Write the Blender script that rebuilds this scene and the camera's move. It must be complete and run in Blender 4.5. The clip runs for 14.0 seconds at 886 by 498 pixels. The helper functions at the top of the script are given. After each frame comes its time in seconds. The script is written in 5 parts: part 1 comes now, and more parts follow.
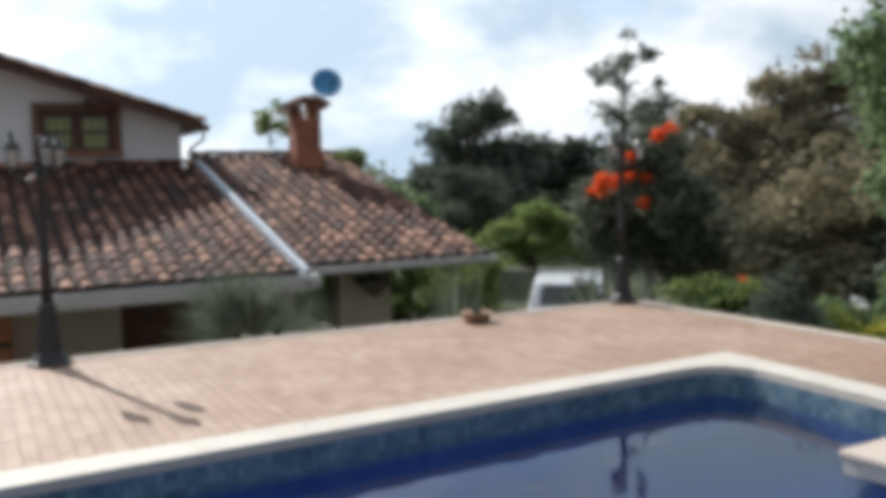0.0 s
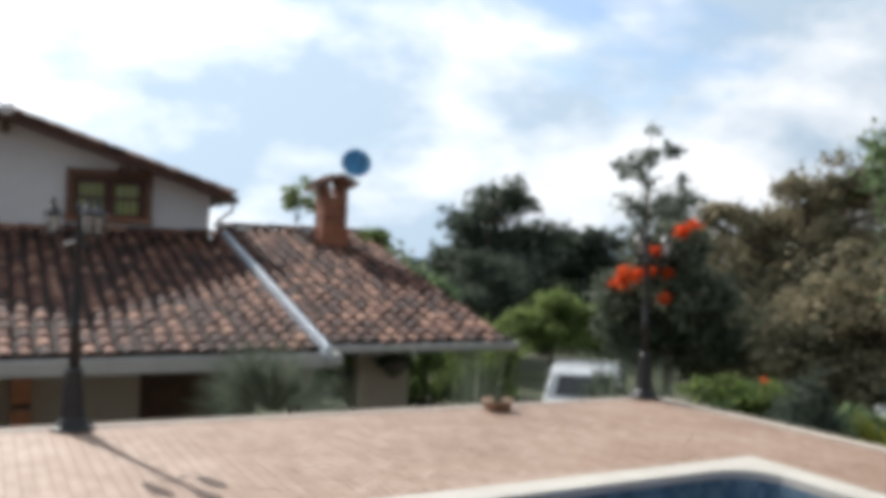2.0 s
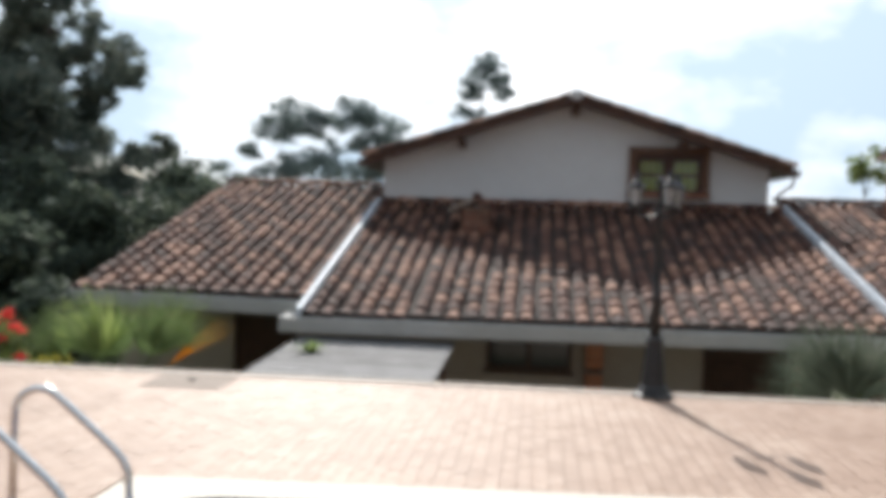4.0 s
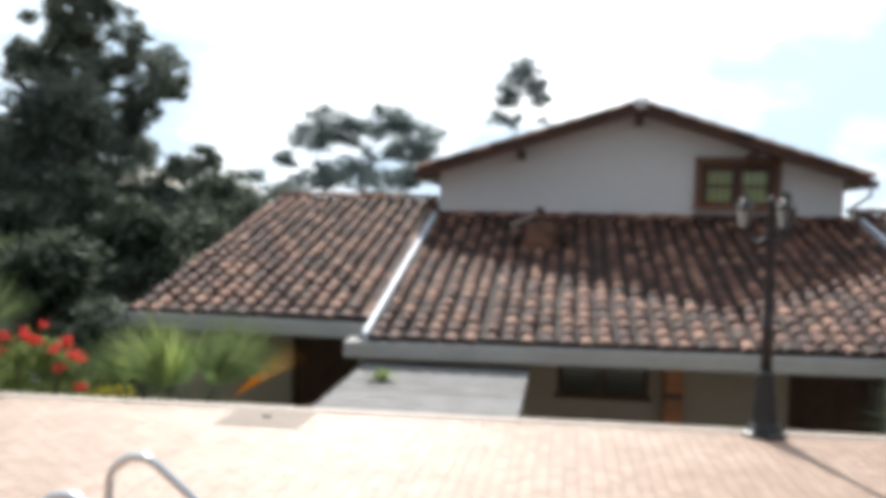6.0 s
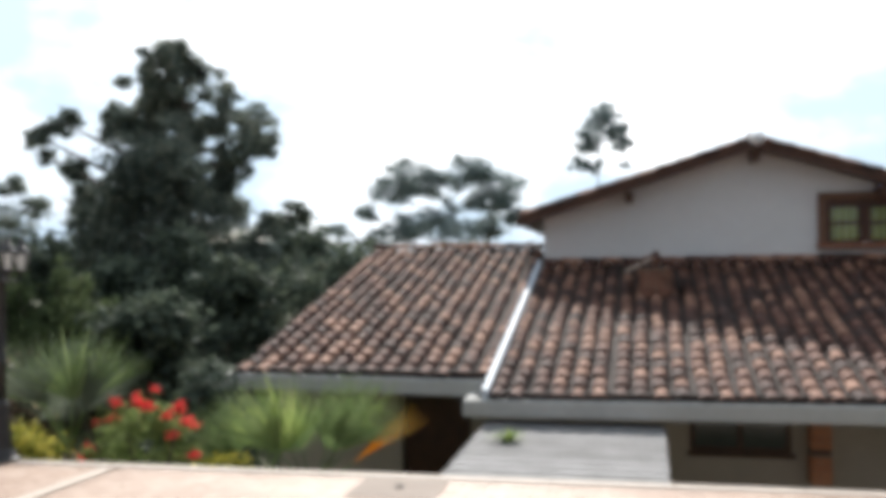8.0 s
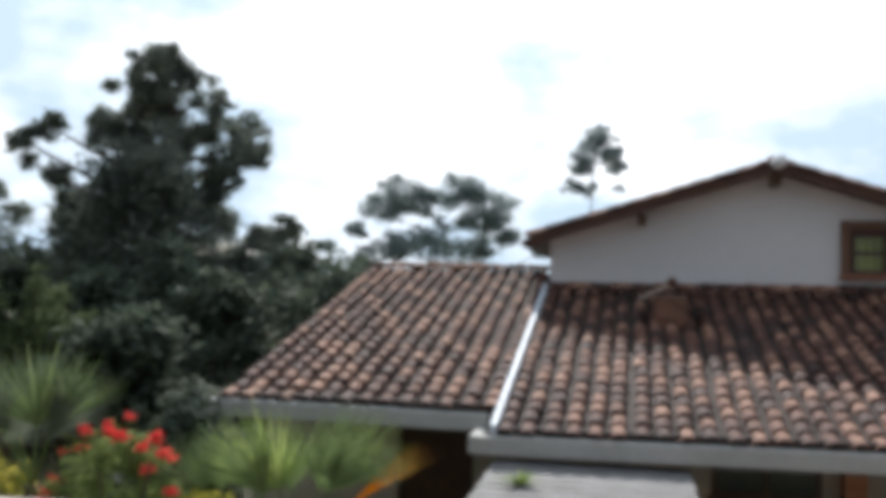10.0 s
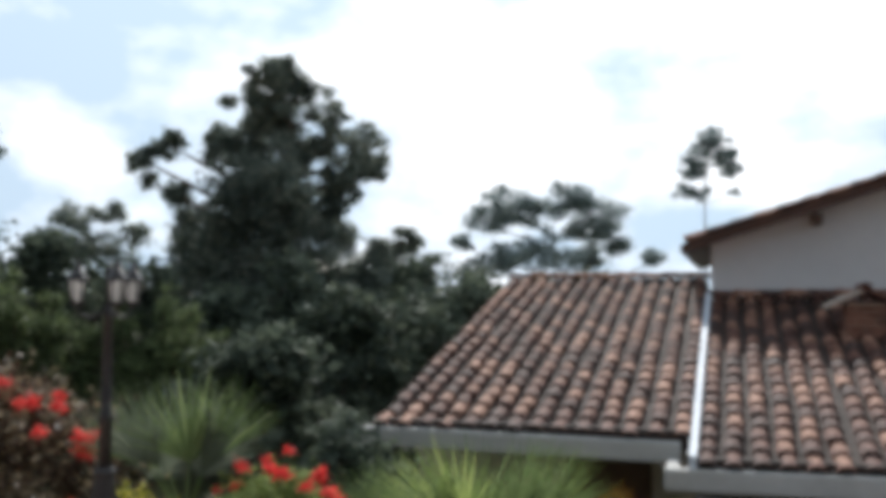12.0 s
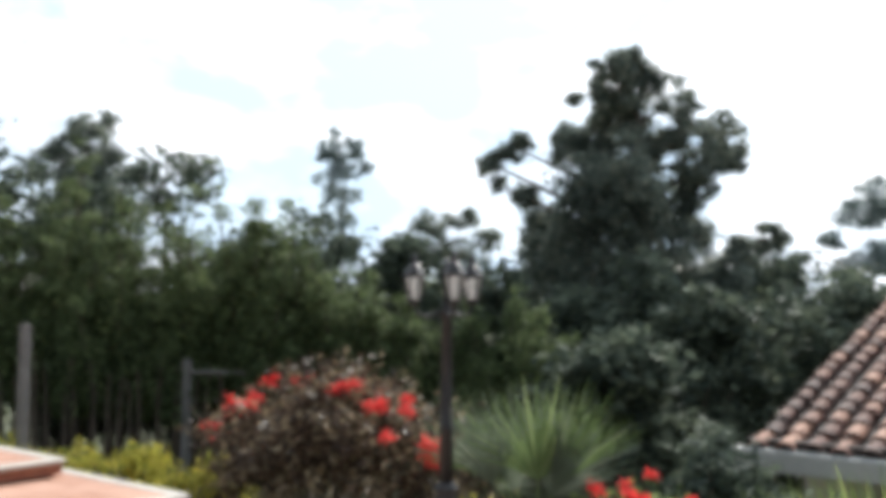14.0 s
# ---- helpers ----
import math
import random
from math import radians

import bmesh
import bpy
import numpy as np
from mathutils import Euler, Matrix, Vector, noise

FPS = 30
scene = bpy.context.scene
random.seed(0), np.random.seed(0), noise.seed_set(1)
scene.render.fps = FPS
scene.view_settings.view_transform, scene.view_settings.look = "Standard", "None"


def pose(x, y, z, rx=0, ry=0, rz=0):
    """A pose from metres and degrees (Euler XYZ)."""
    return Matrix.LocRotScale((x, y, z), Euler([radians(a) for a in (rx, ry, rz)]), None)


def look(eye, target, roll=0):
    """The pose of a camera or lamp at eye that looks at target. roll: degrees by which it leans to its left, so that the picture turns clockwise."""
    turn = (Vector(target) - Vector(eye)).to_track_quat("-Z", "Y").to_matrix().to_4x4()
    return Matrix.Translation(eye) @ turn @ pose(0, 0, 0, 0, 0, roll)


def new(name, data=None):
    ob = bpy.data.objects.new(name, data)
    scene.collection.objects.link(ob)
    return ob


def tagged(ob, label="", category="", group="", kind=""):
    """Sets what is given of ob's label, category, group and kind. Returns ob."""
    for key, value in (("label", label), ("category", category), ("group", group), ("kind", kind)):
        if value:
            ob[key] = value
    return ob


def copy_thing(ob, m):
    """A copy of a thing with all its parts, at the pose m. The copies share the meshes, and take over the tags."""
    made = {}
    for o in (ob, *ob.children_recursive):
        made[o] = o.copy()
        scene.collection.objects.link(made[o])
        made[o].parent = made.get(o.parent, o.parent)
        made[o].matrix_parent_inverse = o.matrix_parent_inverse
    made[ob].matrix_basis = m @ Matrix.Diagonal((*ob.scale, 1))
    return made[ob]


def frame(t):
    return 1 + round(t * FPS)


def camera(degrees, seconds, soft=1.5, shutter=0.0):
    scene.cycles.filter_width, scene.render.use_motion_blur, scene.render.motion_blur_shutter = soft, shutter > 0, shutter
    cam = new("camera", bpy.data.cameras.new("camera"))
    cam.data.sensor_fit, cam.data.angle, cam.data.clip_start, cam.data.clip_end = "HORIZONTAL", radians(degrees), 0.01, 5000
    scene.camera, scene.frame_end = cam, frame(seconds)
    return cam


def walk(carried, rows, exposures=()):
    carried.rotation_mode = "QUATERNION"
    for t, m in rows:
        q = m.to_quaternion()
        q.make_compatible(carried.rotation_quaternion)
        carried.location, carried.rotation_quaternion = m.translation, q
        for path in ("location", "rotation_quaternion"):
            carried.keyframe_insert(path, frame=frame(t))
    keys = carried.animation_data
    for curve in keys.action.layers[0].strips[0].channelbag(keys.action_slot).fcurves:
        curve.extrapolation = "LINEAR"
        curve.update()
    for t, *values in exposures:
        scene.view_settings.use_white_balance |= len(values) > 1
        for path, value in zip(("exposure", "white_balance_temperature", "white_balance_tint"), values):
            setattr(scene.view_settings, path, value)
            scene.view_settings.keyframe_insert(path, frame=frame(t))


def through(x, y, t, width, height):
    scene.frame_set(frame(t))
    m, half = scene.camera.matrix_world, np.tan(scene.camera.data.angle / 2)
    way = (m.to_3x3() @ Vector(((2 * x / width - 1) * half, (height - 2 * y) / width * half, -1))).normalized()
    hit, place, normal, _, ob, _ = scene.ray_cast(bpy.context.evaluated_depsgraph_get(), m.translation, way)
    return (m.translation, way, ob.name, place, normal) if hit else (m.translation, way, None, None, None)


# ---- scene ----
cam = camera(50.6, 14.0, soft=7.5)
PATH = [
    (0, (-0.128, -1.103, 1.596), (0.778, 0.674, 1.444), -1.3),
    (0.5, (-0.168, -1.09, 1.608), (0.834, 0.64, 1.563), -1.6),
    (1, (-0.2, -1.08, 1.639), (0.855, 0.619, 1.659), -0.5),
    (1.5, (-0.233, -1.087, 1.649), (0.749, 0.655, 1.673), 0.7),
    (2, (-0.288, -1.093, 1.643), (0.594, 0.702, 1.664), 1.8),
    (2.5, (-0.33, -1.042, 1.627), (0.304, 0.855, 1.648), 2.5),
    (3, (-0.443, -1.07, 1.63), (-0.135, 0.906, 1.641), 3.0),
    (3.5, (-0.553, -1.033, 1.599), (-0.566, 0.967, 1.555), 2.5),
    (4, (-0.622, -0.882, 1.574), (-0.822, 1.108, 1.513), 1.9),
    (4.2, (-0.651, -0.81, 1.592), (-0.867, 1.178, 1.527), 1.9),
    (6.3, (-1.329, -0.249, 1.736), (-1.597, 1.732, 1.692), 1.7),
    (6.5, (-1.394, -0.18, 1.738), (-1.646, 1.804, 1.713), 2.4),
    (7, (-1.582, -0.059, 1.731), (-1.878, 1.919, 1.745), 0.7),
    (7.5, (-1.709, 0.038, 1.719), (-2.084, 2.003, 1.729), -0.5),
    (7.7, (-1.759, 0.098, 1.717), (-2.176, 2.053, 1.745), -0.5),
    (9.8, (-2.164, 0.979, 1.744), (-2.569, 2.935, 1.845), 1.1),
    (10, (-2.249, 1.064, 1.755), (-2.645, 3.022, 1.85), 1.4),
    (10.5, (-2.522, 1.298, 1.765), (-2.944, 3.251, 1.866), 2.6),
    (11, (-2.854, 1.542, 1.761), (-3.214, 3.505, 1.882), 0.3),
    (11.5, (-3.073, 1.794, 1.734), (-3.554, 3.734, 1.808), 0.7),
    (12, (-3.272, 1.982, 1.76), (-3.866, 3.888, 1.879), 0.2),
    (12.5, (-3.508, 2.173, 1.781), (-4.312, 3.998, 1.939), -1.2),
    (13, (-3.634, 2.347, 1.759), (-4.725, 4.018, 1.897), -2.7),
    (13.5, (-3.713, 2.635, 1.742), (-4.862, 4.264, 1.899), 1.5),
    (14, (-3.809, 2.941, 1.715), (-5.051, 4.504, 1.842), 0.2),
]
EXPOSURES = [(0.0, 0.46, 6250, 10), (2.0, 0.44, 6250, 10), (3.0, 0.44, 6300, 10), (4.0, 0.56, 6300, 10), (7.0, 0.80, 6350, 10), (7.7, 0.76, 6350, 10),
             (10.0, 0.50, 6200, 10), (11.5, 0.42, 6200, 10), (12.5, 0.52, 6200, 10), (13.5, 0.85, 6250, 10), (14.0, 0.92, 6250, 10)]
walk(cam, [(t, look(eye, target, roll)) for t, eye, target, roll in PATH], EXPOSURES)

# ---- light: sun behind the house, broken cloud ----
SUN_TO = Vector((-0.60, 2.55, 1.98)).normalized()
SKY_SHIFT = (0.3, 0.1, 0.2)
world = bpy.data.worlds.new("sky")
scene.world = world
world.use_nodes = True


def build_sky():
    nt = world.node_tree
    nt.nodes.clear()
    n, l = nt.nodes.new, nt.links.new
    out = n("ShaderNodeOutputWorld")
    sky = n("ShaderNodeTexSky")
    sky.sky_type = "NISHITA"
    sky.sun_disc = False
    sky.sun_elevation = math.asin(SUN_TO.z)
    sky.sun_rotation = math.atan2(SUN_TO.x, SUN_TO.y)
    sky.air_density, sky.dust_density, sky.ozone_density = 1.0, 1.2, 1.5
    b_sky = n("ShaderNodeBackground")
    b_sky.inputs[1].default_value = 0.11
    l(sky.outputs[0], b_sky.inputs[0])
    tc = n("ShaderNodeTexCoord")
    # clouds: two fields of noise over the sky's directions, flattened a little towards the horizon
    squash = n("ShaderNodeMapping")
    squash.inputs["Scale"].default_value = (1.0, 1.0, 1.9)
    squash.inputs["Location"].default_value = SKY_SHIFT
    l(tc.outputs["Generated"], squash.inputs["Vector"])
    cover = n("ShaderNodeTexNoise")
    cover.inputs["Scale"].default_value = 3.1
    cover.inputs["Detail"].default_value = 8.0
    cover.inputs["Roughness"].default_value = 0.56
    cover.inputs["Distortion"].default_value = 0.35
    l(squash.outputs[0], cover.inputs["Vector"])
    ramp = n("ShaderNodeValToRGB")
    ramp.color_ramp.elements[0].position, ramp.color_ramp.elements[1].position = 0.31, 0.44
    l(cover.outputs["Fac"], ramp.inputs[0])
    grey = n("ShaderNodeTexNoise")
    grey.inputs["Scale"].default_value = 4.3
    grey.inputs["Detail"].default_value = 6.0
    grey.inputs["Roughness"].default_value = 0.55
    l(squash.outputs[0], grey.inputs["Vector"])
    tone = n("ShaderNodeValToRGB")
    tone.color_ramp.elements[0].position, tone.color_ramp.elements[1].position = 0.44, 0.63
    tone.color_ramp.elements[0].color = (0.50, 0.61, 0.71, 1)
    tone.color_ramp.elements[1].color = (1.0, 1.0, 1.0, 1)
    l(grey.outputs["Fac"], tone.inputs[0])
    # clouds glow more the nearer they stand to the sun
    dot = n("ShaderNodeVectorMath")
    dot.operation = "DOT_PRODUCT"
    dot.inputs[1].default_value = SUN_TO
    l(tc.outputs["Generated"], dot.inputs[0])
    glow = n("ShaderNodeMapRange")
    glow.inputs[1].default_value, glow.inputs[2].default_value = -0.2, 1.0
    glow.inputs[3].default_value, glow.inputs[4].default_value = 0.32, 1.12
    l(dot.outputs["Value"], glow.inputs[0])
    b_cloud = n("ShaderNodeBackground")
    l(glow.outputs[0], b_cloud.inputs[1])
    l(tone.outputs[0], b_cloud.inputs[0])
    mix = n("ShaderNodeMixShader")
    l(ramp.outputs[0], mix.inputs[0])
    l(b_sky.outputs[0], mix.inputs[1])
    l(b_cloud.outputs[0], mix.inputs[2])
    l(mix.outputs[0], out.inputs[0])


build_sky()
sun = new("sun", bpy.data.lights.new("sun", "SUN"))
sun.data.energy, sun.data.angle, sun.data.color = 4.2, radians(0.53), (1.0, 0.94, 0.86)
sun.matrix_world = look((0, 0, 30), Vector((0, 0, 30)) - SUN_TO)


# ---- materials ----
def material(name, colours, scale=8.0, rough=0.7, metal=0.0, bump=0.0, bump_scale=40.0, spread=0.0, fine=0.35, spec=0.5, coord="Object"):
    """A grainy surface: two scales of noise run through the colours; spread varies one piece against the next."""
    m = bpy.data.materials.new(name)
    m.use_nodes = True
    nt = m.node_tree
    n, l = nt.nodes.new, nt.links.new
    p = nt.nodes["Principled BSDF"]
    p.inputs["Metallic"].default_value = metal
    p.inputs["Specular IOR Level"].default_value = spec
    tc = n("ShaderNodeTexCoord")
    a, b = n("ShaderNodeTexNoise"), n("ShaderNodeTexNoise")
    for q, s, d in ((a, scale, 4.0), (b, scale * 9.0, 3.0)):
        q.inputs["Scale"].default_value = s
        q.inputs["Detail"].default_value = d
        l(tc.outputs[coord], q.inputs["Vector"])
    mx = n("ShaderNodeMix")
    mx.inputs[0].default_value = fine
    l(a.outputs["Fac"], mx.inputs[2])
    l(b.outputs["Fac"], mx.inputs[3])
    fac = mx.outputs[0]
    if spread:
        info, geo = n("ShaderNodeObjectInfo"), n("ShaderNodeNewGeometry")
        su, fr, sc, ad = (n("ShaderNodeMath") for _ in range(4))
        su.operation, fr.operation, sc.operation, ad.operation = "ADD", "FRACT", "MULTIPLY_ADD", "ADD"
        l(info.outputs["Random"], su.inputs[0])
        l(geo.outputs["Random Per Island"], su.inputs[1])
        l(su.outputs[0], fr.inputs[0])
        l(fr.outputs[0], sc.inputs[0])
        sc.inputs[1].default_value, sc.inputs[2].default_value = spread, -spread / 2
        l(sc.outputs[0], ad.inputs[0])
        l(fac, ad.inputs[1])
        fac = ad.outputs[0]
    r = n("ShaderNodeValToRGB")
    lo, hi = 0.32, 0.68
    els = r.color_ramp.elements
    while len(els) < len(colours):
        els.new(0.5)
    for i, c in enumerate(colours):
        els[i].position = lo + (hi - lo) * i / max(1, len(colours) - 1)
        els[i].color = (*c, 1)
    l(fac, r.inputs[0])
    l(r.outputs[0], p.inputs["Base Color"])
    rr = n("ShaderNodeMapRange")
    rr.inputs[3].default_value, rr.inputs[4].default_value = max(0.02, rough - 0.1), min(1.0, rough + 0.1)
    l(b.outputs["Fac"], rr.inputs[0])
    l(rr.outputs[0], p.inputs["Roughness"])
    if bump:
        bn = n("ShaderNodeTexNoise")
        bn.inputs["Scale"].default_value = bump_scale
        bn.inputs["Detail"].default_value = 4.0
        l(tc.outputs[coord], bn.inputs["Vector"])
        bp = n("ShaderNodeBump")
        bp.inputs["Strength"].default_value = bump
        bp.inputs["Distance"].default_value = 0.02
        l(bn.outputs["Fac"], bp.inputs["Height"])
        l(bp.outputs[0], p.inputs["Normal"])
    return m


LEAF_GAIN = 2.15


def leaf_material(name, colours, through=0.35, rough=0.78, spread=0.5, tint=(1.0, 0.97, 1.10)):
    m = material(name, [tuple(min(0.8, v * LEAF_GAIN * k) for v, k in zip(c, tint)) for c in colours], scale=0.7, rough=rough, spread=spread, fine=0.2, spec=0.15)
    nt = m.node_tree
    p, out = nt.nodes["Principled BSDF"], nt.nodes["Material Output"]
    tr, mx = nt.nodes.new("ShaderNodeBsdfTranslucent"), nt.nodes.new("ShaderNodeMixShader")
    nt.links.new(p.inputs["Base Color"].links[0].from_socket, tr.inputs[0])
    mx.inputs[0].default_value = through
    nt.links.new(p.outputs[0], mx.inputs[1])
    nt.links.new(tr.outputs[0], mx.inputs[2])
    nt.links.new(mx.outputs[0], out.inputs[0])
    return m


TILE = material("fired_clay_tile", [(0.036, 0.019, 0.016), (0.066, 0.029, 0.021), (0.112, 0.045, 0.030), (0.168, 0.072, 0.046), (0.36, 0.195, 0.13)], 5.0, 0.85, bump=0.5, bump_scale=30, spread=0.34, fine=0.5)
# shadow in the channels between tiles is put into this near-black colour
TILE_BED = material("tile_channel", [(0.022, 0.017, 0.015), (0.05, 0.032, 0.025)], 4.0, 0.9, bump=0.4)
PLASTER = material("painted_plaster", [(0.74, 0.74, 0.745), (0.82, 0.82, 0.825)], 0.8, 0.85, bump=0.15, bump_scale=25)
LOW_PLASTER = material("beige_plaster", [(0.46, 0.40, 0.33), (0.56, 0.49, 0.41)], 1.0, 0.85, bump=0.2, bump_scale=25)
FASCIA = material("grey_painted_concrete", [(0.40, 0.39, 0.365), (0.51, 0.50, 0.475)], 1.5, 0.8, bump=0.2)
METAL_STRIP = material("pale_flashing", [(0.46, 0.51, 0.57), (0.58, 0.62, 0.67)], 2.0, 0.7)
WOOD = material("dark_stained_wood", [(0.05, 0.021, 0.012), (0.11, 0.046, 0.024)], 6.0, 0.55, bump=0.2)
SILL_WOOD = material("red_brown_wood", [(0.22, 0.085, 0.045), (0.30, 0.12, 0.065)], 6.0, 0.55, bump=0.2)
CASING = material("brown_window_casing", [(0.13, 0.062, 0.034), (0.20, 0.10, 0.058)], 6.0, 0.6, bump=0.2)
CURTAIN = material("yellow_green_curtain", [(0.34, 0.38, 0.05), (0.50, 0.52, 0.10)], 5.0, 0.9)
BRICK = material("orange_brick", [(0.24, 0.085, 0.05), (0.40, 0.165, 0.095)], 7.0, 0.85, bump=0.4, spread=0.3)
# brighter copy of BRICK: light on the shaded pier is put into its colour
PIER_BRICK = material("brightened_orange_brick", [(0.52, 0.20, 0.10), (0.68, 0.30, 0.16)], 7.0, 0.85, bump=0.4, spread=0.3)
# darker copy of BRICK: the shade on the vent is put into its colour
SHADED_BRICK = material("shaded_brick", [(0.15, 0.075, 0.052), (0.27, 0.13, 0.09)], 7.0, 0.9, bump=0.4, spread=0.3)
MORTAR = material("brick_mortar", [(0.34, 0.25, 0.19), (0.44, 0.35, 0.28)], 9.0, 0.9, bump=0.3)
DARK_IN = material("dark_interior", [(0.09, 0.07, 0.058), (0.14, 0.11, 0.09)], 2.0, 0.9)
BOARD = material("weathered_board", [(0.125, 0.12, 0.12), (0.22, 0.215, 0.215)], 3.0, 0.85, bump=0.3, spread=0.25)
PAVER = material("terracotta_paver", [(0.250, 0.155, 0.104), (0.308, 0.200, 0.141), (0.365, 0.256, 0.190)], 0.9, 0.65, bump=0.15, bump_scale=60, spread=0.24)
JOINT = material("sandy_joint", [(0.265, 0.170, 0.115), (0.33, 0.222, 0.158)], 6.0, 0.9, bump=0.3)
EDGE_STONE = material("pale_edge_stone", [(0.40, 0.335, 0.28), (0.50, 0.43, 0.365)], 3.0, 0.75, bump=0.2)
COPING = material("cream_coping_stone", [(0.44, 0.405, 0.35), (0.55, 0.515, 0.455)], 2.5, 0.7, bump=0.15)
COVER = material("grey_cover_slab", [(0.20, 0.155, 0.125), (0.27, 0.215, 0.175)], 4.0, 0.85, bump=0.2)
MOSAIC = material("blue_mosaic", [(0.06, 0.115, 0.16), (0.115, 0.195, 0.25), (0.19, 0.28, 0.33)], 6.0, 0.35, spread=0.3)
POOL_FLOOR = material("blue_pool_lining", [(0.018, 0.055, 0.20), (0.03, 0.085, 0.28)], 2.0, 0.4)
IRON = material("dark_cast_iron", [(0.022, 0.022, 0.024), (0.045, 0.043, 0.043)], 12.0, 0.5, metal=0.4, bump=0.1)
STEEL = material("polished_steel", [(0.62, 0.63, 0.64), (0.72, 0.73, 0.74)], 4.0, 0.2, metal=1.0)
DISH_BLUE = material("blue_dish_paint", [(0.05, 0.23, 0.47), (0.07, 0.29, 0.55)], 3.0, 0.5)
SOIL = material("garden_soil_and_grass", [(0.03, 0.038, 0.016), (0.06, 0.07, 0.026), (0.085, 0.072, 0.045)], 0.35, 0.95, bump=0.4, bump_scale=8)
RENDER_WALL = material("terrace_wall_render", [(0.30, 0.26, 0.22), (0.40, 0.35, 0.30)], 1.2, 0.9, bump=0.3)
BARK = material("grey_brown_bark", [(0.06, 0.045, 0.035), (0.14, 0.11, 0.085)], 5.0, 0.9, bump=0.5)
POST_GREY = material("grey_concrete_post", [(0.13, 0.125, 0.12), (0.22, 0.21, 0.20)], 5.0, 0.85, bump=0.3)
CAR_WHITE = material("white_car_paint", [(0.52, 0.54, 0.56), (0.58, 0.60, 0.62)], 1.0, 0.25)
RUBBER = material("black_rubber", [(0.015, 0.015, 0.015), (0.03, 0.03, 0.03)], 8.0, 0.8)
TAIL_RED = material("red_lamp_cover", [(0.35, 0.02, 0.02), (0.45, 0.04, 0.03)], 5.0, 0.3)
TERRACOTTA = material("terracotta_pot", [(0.24, 0.14, 0.09), (0.36, 0.22, 0.15)], 8.0, 0.85, bump=0.3)
# the blue of this colour stands in for haze over the far hills
HILL = material("haze_painted_hill", [(0.06, 0.10, 0.14), (0.09, 0.14, 0.18)], 0.01, 1.0)
EUCALYPT = leaf_material("eucalypt_leaf", [(0.048, 0.062, 0.048), (0.080, 0.100, 0.076), (0.15, 0.165, 0.115)], 0.3)
DARK_LEAF = leaf_material("dark_green_leaf", [(0.028, 0.038, 0.027), (0.045, 0.058, 0.038), (0.07, 0.086, 0.054)], 0.25)
BROWN_LEAF = leaf_material("olive_brown_leaf", [(0.062, 0.062, 0.036), (0.125, 0.115, 0.065), (0.20, 0.175, 0.10)], 0.3)
FRESH_LEAF = leaf_material("fresh_green_leaf", [(0.040, 0.064, 0.026), (0.075, 0.112, 0.046), (0.14, 0.185, 0.085)], 0.35)
FEATHER_LEAF = leaf_material("light_feathery_leaf", [(0.05, 0.075, 0.02), (0.09, 0.125, 0.035), (0.14, 0.175, 0.055)], 0.35)
BAMBOO_LEAF = leaf_material("bamboo_leaf", [(0.030, 0.042, 0.018), (0.052, 0.070, 0.029), (0.10, 0.13, 0.052)], 0.25)
YELLOW_LEAF = leaf_material("yellow_green_leaf", [(0.08, 0.095, 0.016), (0.155, 0.155, 0.025), (0.27, 0.24, 0.04)], 0.35)
GREY_LEAF = leaf_material("grey_red_bush_leaf", [(0.022, 0.016, 0.013), (0.046, 0.030, 0.023), (0.15, 0.125, 0.085)], 0.25, rough=0.5, spread=0.6, tint=(1.05, 1.0, 0.92))
GREY_GREEN_LEAF = leaf_material("grey_green_leaf", [(0.035, 0.046, 0.028), (0.065, 0.078, 0.048), (0.12, 0.135, 0.088)], 0.3)
# paler, bluer leaf for far trees: distance haze is painted into the colour
HAZY_LEAF = leaf_material("haze_tinted_eucalypt_leaf", [(0.075, 0.098, 0.088), (0.115, 0.145, 0.128), (0.17, 0.20, 0.17)], 0.35)
# olive of the far woods, with their haze mixed into the colour
WOODS_LEAF = leaf_material("haze_tinted_olive_leaf", [(0.05, 0.065, 0.035), (0.09, 0.105, 0.055), (0.13, 0.145, 0.08)], 0.3)
PALM_LEAF = leaf_material("palm_blade", [(0.05, 0.075, 0.025), (0.08, 0.115, 0.040), (0.115, 0.15, 0.06)], 0.35)
FRESH_FROND = leaf_material("light_palm_blade", [(0.075, 0.11, 0.025), (0.115, 0.16, 0.04), (0.16, 0.20, 0.06)], 0.4)
PALE_PALM = leaf_material("pale_palm_blade", [(0.045, 0.058, 0.036), (0.07, 0.086, 0.055), (0.105, 0.122, 0.082)], 0.3)
RED_FLOWER = leaf_material("red_flower", [(0.34, 0.025, 0.022), (0.44, 0.06, 0.045)], 0.4)
ORANGE_FLOWER = leaf_material("orange_flower", [(0.40, 0.05, 0.012), (0.48, 0.085, 0.022)], 0.4)
YELLOW_FROND = leaf_material("yellow_frond", [(0.27, 0.145, 0.010), (0.35, 0.21, 0.022)], 0.4)
WHITE_FLOWER = leaf_material("white_flower", [(0.65, 0.65, 0.60), (0.8, 0.8, 0.75)], 0.3)


